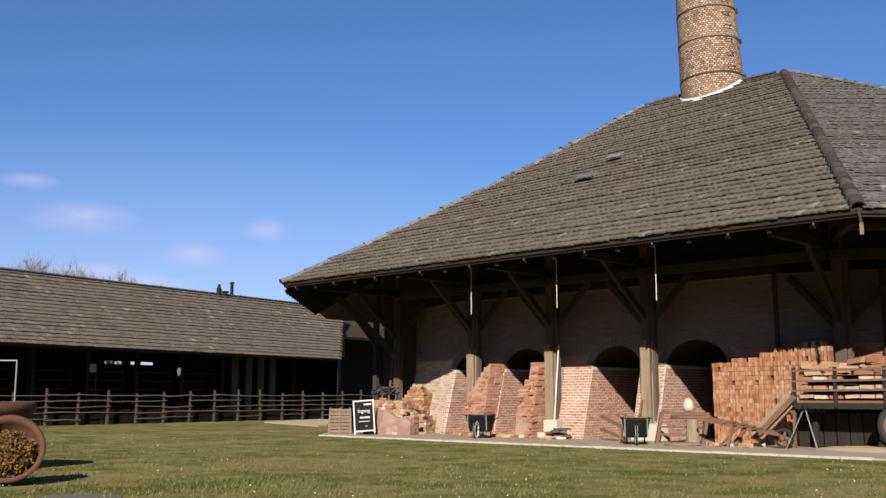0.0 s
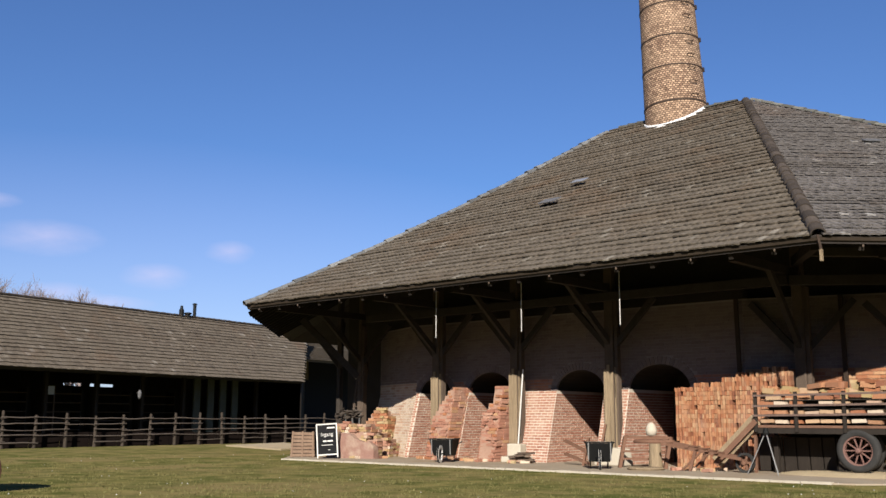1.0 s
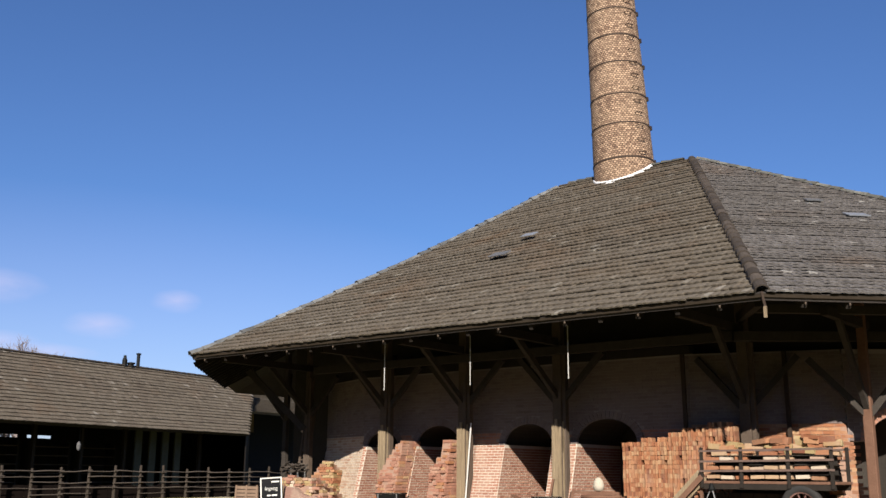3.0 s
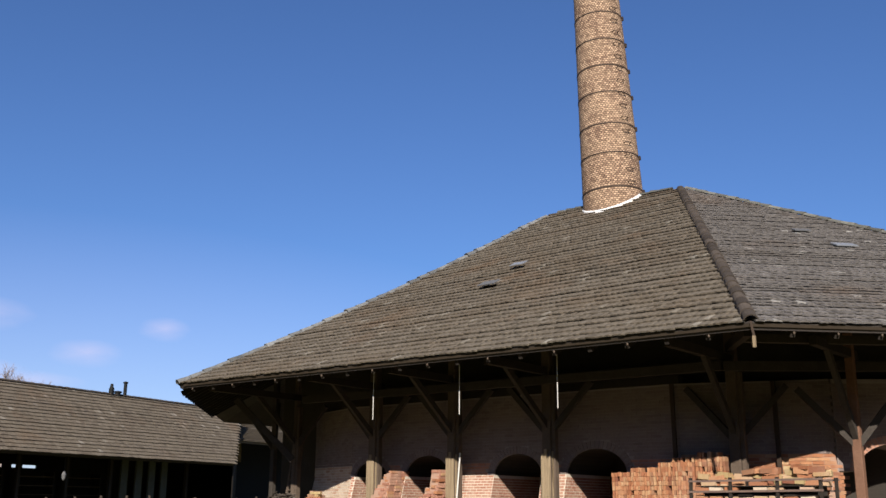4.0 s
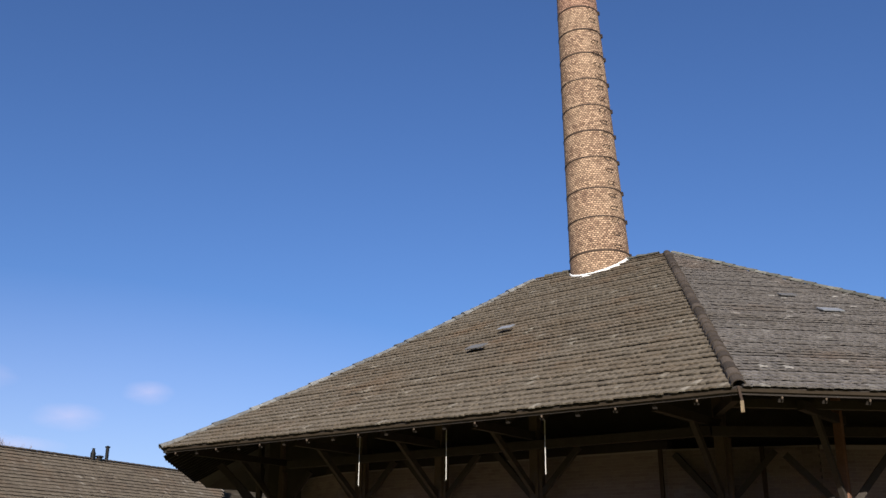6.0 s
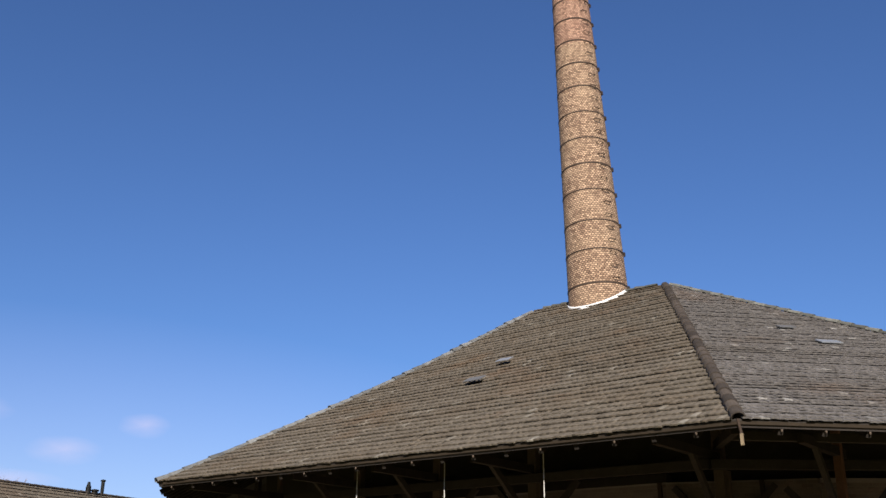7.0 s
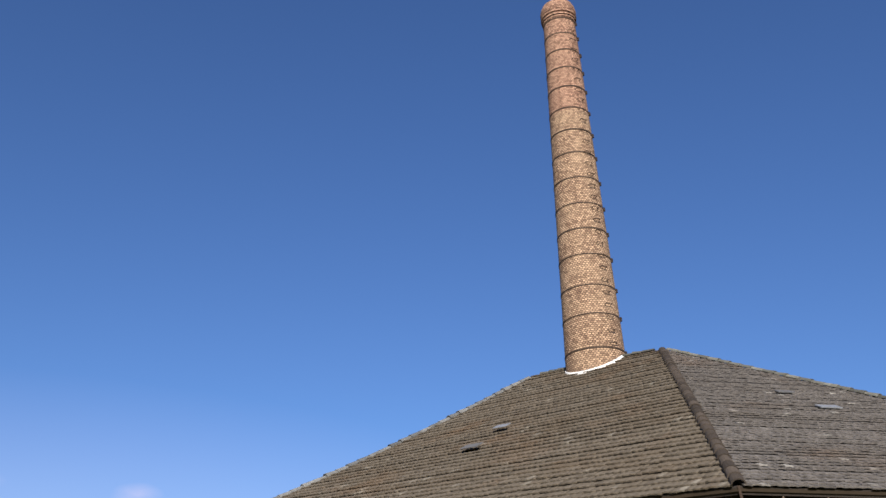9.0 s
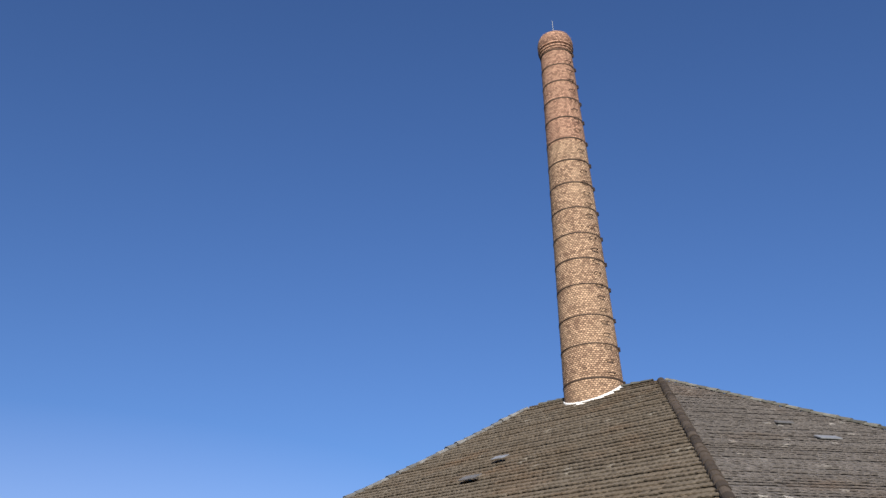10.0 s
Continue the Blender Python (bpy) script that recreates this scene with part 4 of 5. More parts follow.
def ruin(name, label, x0, x1, y0, y1, height, tags, seed, lean=0.0, core_mat=M_MORTAR_RED, rough=0.05, turn=0.0):
    """A ragged mass of bricks: height(k) for k from 0 to 1 along it."""
    r = random.Random(seed)
    t = thing(name, label, "brickwork", ((x0 + x1) / 2, (y0 + y1) / 2, 0), turn)
    w, d = x1 - x0, y1 - y0
    n = 8
    body = Pile()
    front = lambda z: -d / 2 - lean * (1 - z / 2.1)
    outline = [(-w / 2 + .03, 0.0)]
    for i in range(n):
        h = max(.05, height((i + .5) / n) - .07)
        outline += [(-w / 2 + w * i / n + (.03 if i == 0 else 0), h), (-w / 2 + w * (i + 1) / n - (.03 if i == n - 1 else 0), h)]
    outline += [(w / 2 - .03, 0.0)]
    body.prism([(x, d / 2, z) for x, z in outline], [(x, front(z) + .02, z) for x, z in outline])
    part("core", body, core_mat, t)
    z, row = 0.042, 0
    while z < 2.4:
        x = -w / 2 + (0 if row % 2 else .055)
        while x < w / 2 - .08:
            k = min(max((x + w / 2) / w, 0), 1)
            head = r.random() < .45
            step = .129 if head or x + .258 > w / 2 + .02 else .258
            head = step < .2
            if z < height(k) + r.uniform(-.09, .06) and r.random() > .06:
                bulge = noise.noise(Vector((x * 2.3 + seed * 7, z * 1.9, seed))) * rough * 0.6
                push = bulge + r.uniform(-.03, .03)
                m = pose(x + step / 2, front(z) + (.125 if head else .061) - .01 + push, z, r.uniform(-4, 4), r.uniform(-3.5, 3.5), r.uniform(-8, 8) + (90 if head else 0))
                part("brick", BRICKS[r.choice(tags)], None, t).matrix_basis = m
            x += step
        for side in (-1, 1):
            y = -d / 2 + .15 - lean * (1 - z / 2.1)
            while y < d / 2:
                if z < height(0.02 if side < 0 else 0.98) + r.uniform(-.05, .05):
                    m = pose(side * (w / 2 - .05) + side * r.uniform(-.02, .02), y, z, 0, 0, 90 + r.uniform(-3, 3))
                    part("brick", BRICKS[r.choice(tags)], None, t).matrix_basis = m
                y += 0.258
        z += 0.084
        row += 1
    return t


ruin("broken_buttress", "ragged red brick buttress with a stepped broken face", -20.42, -19.7, 22.3, 22.98, lambda k: 1.25 + .85 * min(1, k * 1.4), ("red", "red", "orange", "red"), 2, lean=.5, rough=.22)
ruin("broken_buttress", "ragged stepped brick buttress beside a post", -18.44, -17.84, 22.25, 22.98, lambda k: 1.25 if k < .2 else (1.68 if k < .5 else 2.12), ("red", "orange", "red", "red"), 3, lean=.46, rough=.22)
ruin("ruined_wall", "low ruined wall of red and yellow bricks", -23.9, -22.5, 21.1, 21.8, lambda k: 1.10 - .25 * abs(k - .4) + .05 * math.sin(k * 21), ("red", "pale", "yellow", "red", "orange"), 4, rough=.05, turn=14)
ruin("ruined_wall", "crumbling heap of yellow bricks against the kiln", -23.2, -22.35, 21.9, 22.7, lambda k: .95 - .5 * k + .06 * math.sin(k * 17), ("yellow", "pale", "red", "yellow"), 5, rough=.09, turn=20)
ruin("ruined_wall", "pointed stub of orange brick before the kiln", -23.85, -23.05, 22.6, 23.2, lambda k: 1.62 - 1.0 * abs(k - .55), ("orange", "yellow", "orange"), 6, rough=.05, turn=15)

ruin("ruined_wall", "tumbled low wall of pale and pink stones", -23.05, -21.75, 20.92, 21.3, lambda k: 1.0 - .38 * k + .08 * math.sin(k * 13), ("pale", "red", "yellow", "pale"), 8, rough=.25, turn=10)
rb0 = random.Random(31)
coat = thing("plaster_stub", "worn reddish plastered wall stub", "brickwork", (-22.35, 20.74, 0), 10)
ragged = [(-.72 + i * .18, (.86 - i * .055 + rb0.uniform(-.07, .07))) for i in range(9)]
low = [(-.76, 0.0)] + [(.76, 0.0)] + ragged[::-1]
part("stub", Pile().prism([(x, -.06 + z * .06, z) for x, z in low][::-1], [(x, .2, z) for x, z in low][::-1]), varied("red_plaster", (0.195, 0.105, 0.083), (0.30, 0.182, 0.146), 5, 28, bump=0.8, dist=0.03, dirt=(0.34, 0.255, 0.195)), coat)

rb = random.Random(21)
rubble = thing("brick_rubble", "loose broken bricks lying on the pavement", "rubble")
for cx, cy, n, sp in ((-22.6, 21.0, 26, .5), (-20.1, 21.9, 10, .25), (-18.4, 21.85, 16, .3), (-16.9, 21.7, 10, .3), (-23.4, 21.3, 14, .3), (-11.6, 21.4, 12, .5)):
    for _ in range(n):
        m = pose(cx + rb.gauss(0, sp), cy + rb.gauss(0, sp * .5), .035, rb.uniform(-8, 8), rb.uniform(-8, 8), rb.uniform(0, 180))
        part("brick", BRICKS[rb.choice(("red", "pale", "yellow", "orange"))], None, rubble).matrix_basis = m
top = thing("broken_tiles", "grey-brown broken tiles heaped on the ruined wall", "rubble", (-23.3, 21.4, 1.2))
for _ in range(36):
    part("tile_shard", Pile().box(pose(rb.gauss(0, .28), rb.gauss(0, .14), rb.uniform(0, .22), rb.uniform(-35, 35), rb.uniform(-35, 35), rb.uniform(0, 180)), (rb.uniform(.15, .3), rb.uniform(.1, .18), .03)), M_RIDGE, top)

# the tall stack of fresh bricks
stack = thing("brick_stack", "tall stack of fresh orange bricks set on end", "bricks", (-11.43, 22.85, 0))
BRICK_END = brick_mesh("brick", M_BRICK_ORANGE, (0.056, 0.22, 0.107))
# dark core paints the shade between the bricks
part("core", Pile().span(-1.05, 1.75, -.02, .12, 0, 1.95).span(.9, 1.75, -.02, .12, 1.95, 2.2), M_DARK_INSIDE, stack)
upper = Pile()
columns = [(rb.uniform(-.008, .008), rb.uniform(-.035, .03), rb.uniform(-5, 5)) for _ in range(47)]
for row in range(26):
    for col in range(47):
        x = -1.14 + col * .0632
        tall = 18 if col < 8 else 19 if col < 20 else 20 if col < 26 else 21 if col < 36 else 22
        if row >= tall - rb.choice((0, 0, 0, 1)) or rb.random() < .025:
            continue
        cx, cy, ct = columns[col]
        m = pose(x + cx + rb.uniform(-.004, .004), -.12 + cy + rb.uniform(-.014, .012), .055 + row * .109 + cx, rb.uniform(-2, 2), rb.uniform(-3, 3), ct + rb.uniform(-3, 3))
        if row < 18 and row > 11 and col < 44:
            part("brick", BRICK_END, None, stack).matrix_basis = m
        else:
            upper.box(m, (.056, .22, .107))
part("upper_bricks", upper, M_BRICK_ORANGE, stack, kind="stuff")

M_SLAB = brick_material("sandy_tan_slab", [(0.40, 0.265, 0.165), (0.46, 0.315, 0.20), (0.36, 0.22, 0.13)], pale=0.1)
heap = thing("brick_heap", "heap of pale orange slabs piled behind the cart", "bricks", (-8.9, 22.75, 0))
part("core", Pile().prism([(-1.3, -.1, 0), (1.4, -.1, 0), (1.6, .5, 0), (-1.3, .5, 0)], [(-1.2, .0, 1.55), (1.3, .0, 1.75), (1.4, .3, 1.75), (-1.2, .3, 1.55)]), M_DARK_INSIDE, heap)
for _ in range(95):
    x = rb.uniform(-1.3, 1.5)
    z = rb.choice((1.4, 1.55, 1.65, 1.75, 1.85, 1.93)) + .08 * x
    part("slab", Pile().box(pose(x, -.12 + rb.uniform(-.08, .12), z, rb.uniform(-6, 6), rb.uniform(-8, 8), rb.uniform(-12, 12)), (rb.uniform(.26, .42), .24, rb.uniform(.08, .14))), rb.choice((M_BRICK_ORANGE, M_BRICK_ORANGE, M_BRICK_YELLOW, M_SLAB)), heap)

for _ in range(46):
    k = rb.random()
    part("slab", Pile().box(pose(1.35 + k * .95, -.1 + rb.uniform(-.25, .15) + k * .2, max(.06, (.95 - .75 * k) * rb.random() ** .5), rb.uniform(-14, 14), rb.uniform(-20, 20), rb.uniform(-30, 30)), (rb.uniform(.2, .34), .2, rb.uniform(.05, .1))), rb.choice((M_BRICK_ORANGE, M_BRICK_ORANGE, M_BRICK, M_BRICK_YELLOW)), heap)

# ---- things on the pavement ----
block = thing("stone_block", "pale square stone block beside a post", "stone", (-17.3, 22.15, 0), 10)
part("block", Pile().box(pose(0, 0, .33), (.42, .36, .34)), M_STONE, block, bevel=.03)
part("foot", Pile().box(pose(.05, -.08, .08), (.75, .5, .16)), M_STONE, block, bevel=.03)
slab2 = thing("stone_slabs", "small heap of grey stone slabs", "stone", (-16.85, 21.75, 0))
for i in range(6):
    part("slab", Pile().box(pose(rb.uniform(-.2, .2), rb.uniform(-.1, .1), .04 + i * .045, rb.uniform(-10, 10), rb.uniform(-10, 10), rb.uniform(0, 90)), (.42, .26, .05)), M_WOOD_FENCE, slab2)
base3 = thing("stone_plinth", "crumbling pale plinth under a post", "stone", (-14.45, 22.45, 0))
part("plinth", Pile().prism([(-.36, -.26, 0), (.5, -.26, 0), (.5, .3, 0), (-.36, .3, 0)], [(-.3, -.2, .5), (.42, -.2, .42), (.42, .3, .42), (-.3, .3, .5)]), M_STONE, base3, bevel=.03)
pole = thing("white_pole", "thin white pole leaning on a post", "pole", (-17.25, 22.1, 0))
part("pole", Pile().rod((0, 0, 0), (.02, .28, 2.55), .02), M_WHITE, pole)


def tip_barrow(at, turn):
    """A steel tipping barrow that points along its own -y."""
    t = thing("tipping_barrow", "black steel tipping barrow with a pale rimmed wheel", "wheelbarrow", at, turn, "tipping barrows")
    tub = Pile().prism([(-.29, -.26, .2), (.29, -.26, .2), (.29, .28, .2), (-.29, .28, .2)], [(-.38, -.42, .70), (.38, -.42, .70), (.38, .4, .70), (-.38, .4, .70)])
    tub_ob = part("tub", tub, M_BLACK, t, bevel=.02)
    rim = Pile()
    c = [(-.4, -.43, .72), (.4, -.43, .72), (.4, .41, .72), (-.4, .41, .72)]
    for a, b in zip(c, c[1:] + c[:1]):
        rim.rod(a, b, .018, n=6)
    part("rim", rim, M_BLACK, tub_ob)
    wheel = part("wheel", Pile().lathe([(.20, -.03), (.27, -.03), (.27, .03), (.20, .03), (.20, -.03)], 24, pose(0, -.52, .27, 0, 90), cap=False), M_WHITE, t, "pale steel wheel")
    part("tyre", Pile().lathe([(.262, -.026), (.285, -.022), (.285, .022), (.262, .026), (.262, -.026)], 24, pose(0, -.52, .27, 0, 90), cap=False), M_BLACK, wheel)
    for k in range(4):
        a = k * math.pi / 4
        part("spoke", Pile().rod((0, -.52 - .2 * math.cos(a), .27 - .2 * math.sin(a)), (0, -.52 + .2 * math.cos(a), .27 + .2 * math.sin(a)), .012, n=6), M_BLACK, wheel)
    for x in (-.2, .2):
        part("frame_tube", Pile().rod((x * .3, -.52, .27), (x * 1.5, 1.0, .62), .02, n=6), M_BLACK, t)
        part("strut", Pile().beam((x * 1.5, -.40, .25), (x * 1.5, -.45, .71), .03, .015), M_STEEL, t, "pale steel strut")
        part("leg", Pile().rod((x * 1.2, .3, 0), (x * 1.2, .2, .45), .02, n=6), M_BLACK, t)
        part("skid", Pile().beam((x * 1.2, .38, .02), (x * 1.2, .1, .02), .04, .03), M_BLACK, t)
    part("load", Pile().box(pose(0, 0, .7), (.66, .7, .06)), M_BRICK_PALE, t, "broken brick load")
    t.matrix_basis = t.matrix_basis @ Matrix.Scale(0.87, 4)
    return t


tip_barrow((-18.72, 20.75, 0), 26)
tip_barrow((-13.55, 20.55, 0), 35)

# planks by the second barrow
tr = thing("plank_trestle", "reddish wooden trestle leaning at the arch", "timber", (-14.75, 21.9, 0))
for a, b in (((-.75, 0, .62), (.1, -.2, .34)), ((-.75, 0, .28), (.15, -.2, .05)), ((.1, .25, .0), (.3, .35, 1.05)), ((-.05, -.2, 0), (.1, -.15, .7))):
    part("plank", Pile().beam(a, b, .1, .06), M_WOOD_RED, tr)

# crate and chalkboard
M_CRATE = varied("brown_crate_slats", (0.13, 0.082, 0.058), (0.25, 0.175, 0.125), 5, 30, bump=0.6)
crate = thing("slatted_crate", "weathered slatted wooden crate on the lawn edge", "crate", (-24.35, 20.45, 0), 40)
part("lining", Pile().prism([(-.38, -.2, 0), (.38, -.2, 0), (.38, .25, 0), (-.38, .25, 0)], [(-.33, -.16, .76), (.36, -.16, .76), (.36, .2, .76), (-.33, .2, .76)]), M_WOOD_DARK, crate)
for i in range(7):
    part("slat", Pile().box(pose(.01, -.21 + i * .005, .06 + i * .108, 5, rb.uniform(-1.5, 1.5)), (.76 - i * .012, .03, .085)), M_CRATE, crate)
for x in (-.33, 0, .34):
    part("batten", Pile().beam((x, -.235, 0), (x * .92, -.2, .78), .05, .025, up=(0, 1, 0)), M_CRATE, crate)

board = thing("chalkboard_sign", "black chalkboard in a white wooden frame", "sign", (-22.75, 20.05, 0), 47)
tilt = pose(0, 0, 0, -9, -4) @ Matrix.Diagonal((.88, 1, .95, 1))


def tilted(pile):
    pile.v = [tuple(tilt @ Vector(p)) for p in pile.v]
    return pile


part("panel", tilted(Pile().span(-.315, .315, -.012, .012, .1, 1.05)), M_CHALK, board)
for x in (-.335, .335):
    part("frame_stile", tilted(Pile().span(x - .02, x + .02, -.022, .022, .025, 1.09)), M_WHITE, board)
for z in (.12, 1.07):
    part("frame_rail", tilted(Pile().span(-.315, .315, -.02, .02, z - .018, z + .018)), M_WHITE, board)
for x in (-.3, .3):
    part("rear_leg", Pile().beam((x, .48, 0), (x, .19, 1.0), .05, .03, up=(1, 0, 0)), M_WOOD_POST, board)
word = bpy.data.curves.new("writing", "FONT")
word.body, word.size, word.align_x, word.extrude = "Ingang", 0.165, "CENTER", 0.001
word.materials.append(M_WHITE)
wo = new("writing", word)
wo.parent = board
wo.matrix_basis = tilt @ pose(0, -.016, .70, 90)
for x, z, w in ((.14, .93, .26), (-.08, .52, .12), (.1, .52, .18), (0, .41, .38), (.06, .26, .06)):
    part("chalk_mark", tilted(Pile().span(x - w / 2, x + w / 2, -.016, -.012, z, z + (.045 if w < .3 and z > .45 else .018))), M_WHITE, board)

# ---- the brick cart ----
cart = thing("brick_cart", "old flat farm cart loaded with bricks", "cart", (-8.53, 22.05, 0))
part("bed", Pile().span(-1.52, 1.5, -.5, .5, .99, 1.05), M_WOOD_RED, cart, bevel=.01)
for y in (-.45, .45):
    part("chassis_beam", Pile().span(-1.5, 1.45, y - .05, y + .05, .87, .986), M_WOOD_DARK, cart)
    for x in (-1.48, -.55, .5, 1.42):
        part("stake", Pile().span(x - .035, x + .035, y + (-.06 if y < 0 else .06) - .025, y + (-.06 if y < 0 else .06) + .025, .9, 1.78), M_WOOD_DARK, cart)
    for z in (1.26, 1.47, 1.70):
        part("side_rail", Pile().beam((-1.52, y + (-.1 if y < 0 else .1), z), (1.48, y + (-.1 if y < 0 else .1), z + .03), .03, .045), M_WOOD_CART, cart)


def spoked_wheel(parent, x, y):
    w = part("wheel", Pile().lathe([(.28, -.05), (.335, -.06), (.335, .06), (.28, .05), (.28, -.05)], 36, pose(x, y, .53, 90), cap=False), M_RIM, parent, "rust-pink spoked wheel")
    part("tyre", Pile().lathe([(.31, -.07), (.37, -.095), (.43, -.085), (.455, -.04), (.455, .04), (.43, .085), (.37, .095), (.31, .07)], 40, pose(x, y, .53, 90), cap=False), M_RUBBER, w, "black rubber tyre", smooth=True)
    part("hub", Pile().lathe([(.03, -.12), (.055, -.1), (.065, 0), (.055, .1), (.03, .12)], 16, pose(x, y, .53, 90)), M_RIM, w)
    for k in range(10):
        a = 2 * math.pi * k / 10
        part("spoke", Pile().beam((x + .07 * math.cos(a), y, .53 + .07 * math.sin(a)), (x + .29 * math.cos(a), y, .53 + .29 * math.sin(a)), .026, .03, up=(0, 1, 0)), M_RIM, w)


spoked_wheel(cart, .72, -.42)
spoked_wheel(cart, .52, .42)
part("axle", Pile().rod((.72, -.4, .53), (.52, .4, .53), .04), M_BLACK, cart)
part("prop_leg", Pile().span(-1.3, -1.2, -.05, .05, 0, .82), M_WOOD_DARK, cart)
load = thing("cart_bricks", "tiers of pale orange bricks stacked on a cart", "bricks", (-8.53, 22.05, 1.06))
part("core", Pile().span(-1.3, 1.25, -.2, .4, 0.004, .55), M_DARK_INSIDE, load)
for tier in range(3):
    x = -1.38
    while x < 1.3:
        if rb.random() < .9:
            w = rb.uniform(.26, .31)
            part("brick", Pile().box(pose(x + w / 2, -.36 + rb.uniform(-.03, .03), .065 + tier * .2 + rb.uniform(-.01, .02), rb.uniform(-4, 4), rb.uniform(-3, 3), rb.uniform(-3, 3)), (w, .24, .075)), rb.choice((M_BRICK_PALE, M_SLAB, M_BRICK_ORANGE)), load)
        x += .335
    part("shelf_board", Pile().span(-1.38, 1.36, -.46, .42, .125 + tier * .2, .14 + tier * .2), M_WOOD_DARK, load)
mound = Pile().lathe([(1.9, -.01), (1.5, .05), (.9, .075), (.3, .08), (.01, .085)], 24, pose(-7.9, 22.0, 0, 0, 0, 0) @ Matrix.Diagonal((1.0, .55, 1, 1)), cap=False)
md = part("sand_mound", mound, M_SAND, None, smooth=True)
tagged(md, "flat mound of pale sand under the cart", "sand")
dark_boards = thing("board_stack", "dark boards standing under the cart", "timber", (-9.3, 22.35, 0))
for i in range(7):
    part("board", Pile().box(pose(-.9 + i * .3, 0, .4, 4), (.27, .03, .76)), M_WOOD_DARK, dark_boards)

# ---- wooden wheelbarrow, mould bench, tripod, leaning plank ----
wb = thing("wooden_wheelbarrow", "old brown wooden barrow with long shafts", "wheelbarrow", (-11.0, 21.35, 0))
for y in (-.22, .22):
    part("shaft", Pile().beam((-1.15, y * 1.3, .62), (.75, y * .6, .30), .06, .07), M_WOOD_RED, wb)
    part("leg", Pile().beam((-.45, y * 1.2, 0), (-.30, y * 1.1, .5), .05, .06), M_WOOD_RED, wb)
    part("leg_brace", Pile().beam((-.65, y * 1.2, .02), (-.15, y * 1.1, .46), .035, .04), M_WOOD_RED, wb)
for x, z in ((-.5, .53), (-.25, .49), (0, .45), (.22, .41)):
    part("cross_slat", Pile().span(x - .04, x + .04, -.3, .3, z, z + .03), M_WOOD_RED, wb)
wheel = part("wheel", Pile().lathe([(.17, -.04), (.22, -.045), (.22, .045), (.17, .04), (.17, -.04)], 24, pose(.78, 0, .22, 90), cap=False), M_RUBBER, wb)
part("hub", Pile().lathe([(.05, -.1), (.05, .1)], 12, pose(.78, 0, .22, 90)), M_WOOD_RED, wheel)
for k in range(5):
    a = k * 1.2566
    part("spoke", Pile().beam((.78, 0, .22), (.78 + .18 * math.cos(a), 0, .22 + .18 * math.sin(a)), .05, .04, up=(0, 1, 0)), M_WOOD_RED, wheel)

bench = thing("moulding_bench", "reddish wooden moulding bench with round board", "bench", (-12.75, 21.75, 0), 12)
part("top", Pile().lathe([(.5, .60), (.52, .63), (.5, .68)], 24, Matrix.Diagonal((1, .7, 1, 1))), M_WOOD_RED, bench)
part("beam", Pile().beam((-.75, 0, .74), (.45, .02, .72), .12, .07), M_WOOD_RED, bench)
for x, z in ((-.72, .75), (.42, .7)):
    part("leg", Pile().beam((x - .12, -.15, 0), (x, -.05, z), .09, .08), M_WOOD_RED, bench)
for z in (.22, .4):
    part("stretcher", Pile().beam((-.8, -.12, z), (.3, -.12, z), .06, .05), M_WOOD_RED, bench)
part("stump", Pile().lathe([(.17, 0), (.15, .3), (.14, .6)], 14, pose(.12, -.3, .0)), M_WOOD_POST, bench)
loaf = thing("clay_loaf", "pale egg-shaped lump of clay on a bench", "clay", (-12.85, 21.8, .76))
part("lump", Pile().lathe([(.02, 0), (.12, .03), (.14, .14), (.11, .26), (.05, .33), (.01, .34)], 18), M_STONE, loaf, smooth=True)
disc = thing("round_lid", "flat round wooden lid on the ground", "lid", (-12.55, 21.0, 0))
part("disc", Pile().lathe([(.42, 0), (.44, .03), (.40, .06), (.02, .07)], 28), M_WOOD_POST, disc)

plank = thing("leaning_chute", "weathered plank chute leaning on the cart", "plank", (-10.66, 21.55, 0))
part("board", Pile().beam((-.35, 0, .2), (.62, .1, 1.18), .30, .05, up=(0, 1, 0)), M_WOOD_POST, plank)
part("board_edge", Pile().beam((-.33, -.12, .17), (.66, -.05, 1.14), .05, .12), M_WOOD_RED, plank)
part("prop", Pile().beam((.55, .1, 0), (.58, .1, 1.1), .06, .06, up=(1, 0, 0)), M_WOOD_RED, plank)
tri = thing("tripod", "grey steel tripod standing on the pavement", "tripod", (-9.55, 21.0, 0))
for a, r in ((200, .42), (320, .5), (80, .4)):
    c = Vector((math.cos(radians(a)), math.sin(radians(a)), 0))
    part("leg", Pile().rod(c * r, Vector((0, 0, .86)) + c * .03, .011, .013, 8), M_STEEL, tri)
part("head", Pile().lathe([(.06, .84), (.07, .88), (.05, .96), (.03, 1.0)], 12), M_BLACK, tri)

ladder = thing("ladder", "pale wooden ladder leaning in the gallery", "ladder", (-25.3, 23.2, 0))
for x in (0, .42):
    part("rail", Pile().beam((x, 0, 0), (x, .5, 3.4), .05, .07, up=(1, 0, 0)), M_WOOD_FENCE, ladder)
for i in range(10):
    part("rung", Pile().rod((0, .05 + i * .047, .3 + i * .32), (.42, .05 + i * .047, .3 + i * .32), .018, n=6), M_WOOD_FENCE, ladder)
chair = thing("white_stool", "small pale stool on the gallery floor", "stool", (-24.9, 23.0, .9))
for x, y in ((-.16, -.16), (.16, -.16), (.16, .16), (-.16, .16)):
    part("leg", Pile().beam((x, y, -.9), (x, y, .42), .03, .03, up=(1, 0, 0)), M_STEEL, chair)
part("seat", Pile().span(-.2, .2, -.2, .2, .42, .46), M_STEEL, chair)

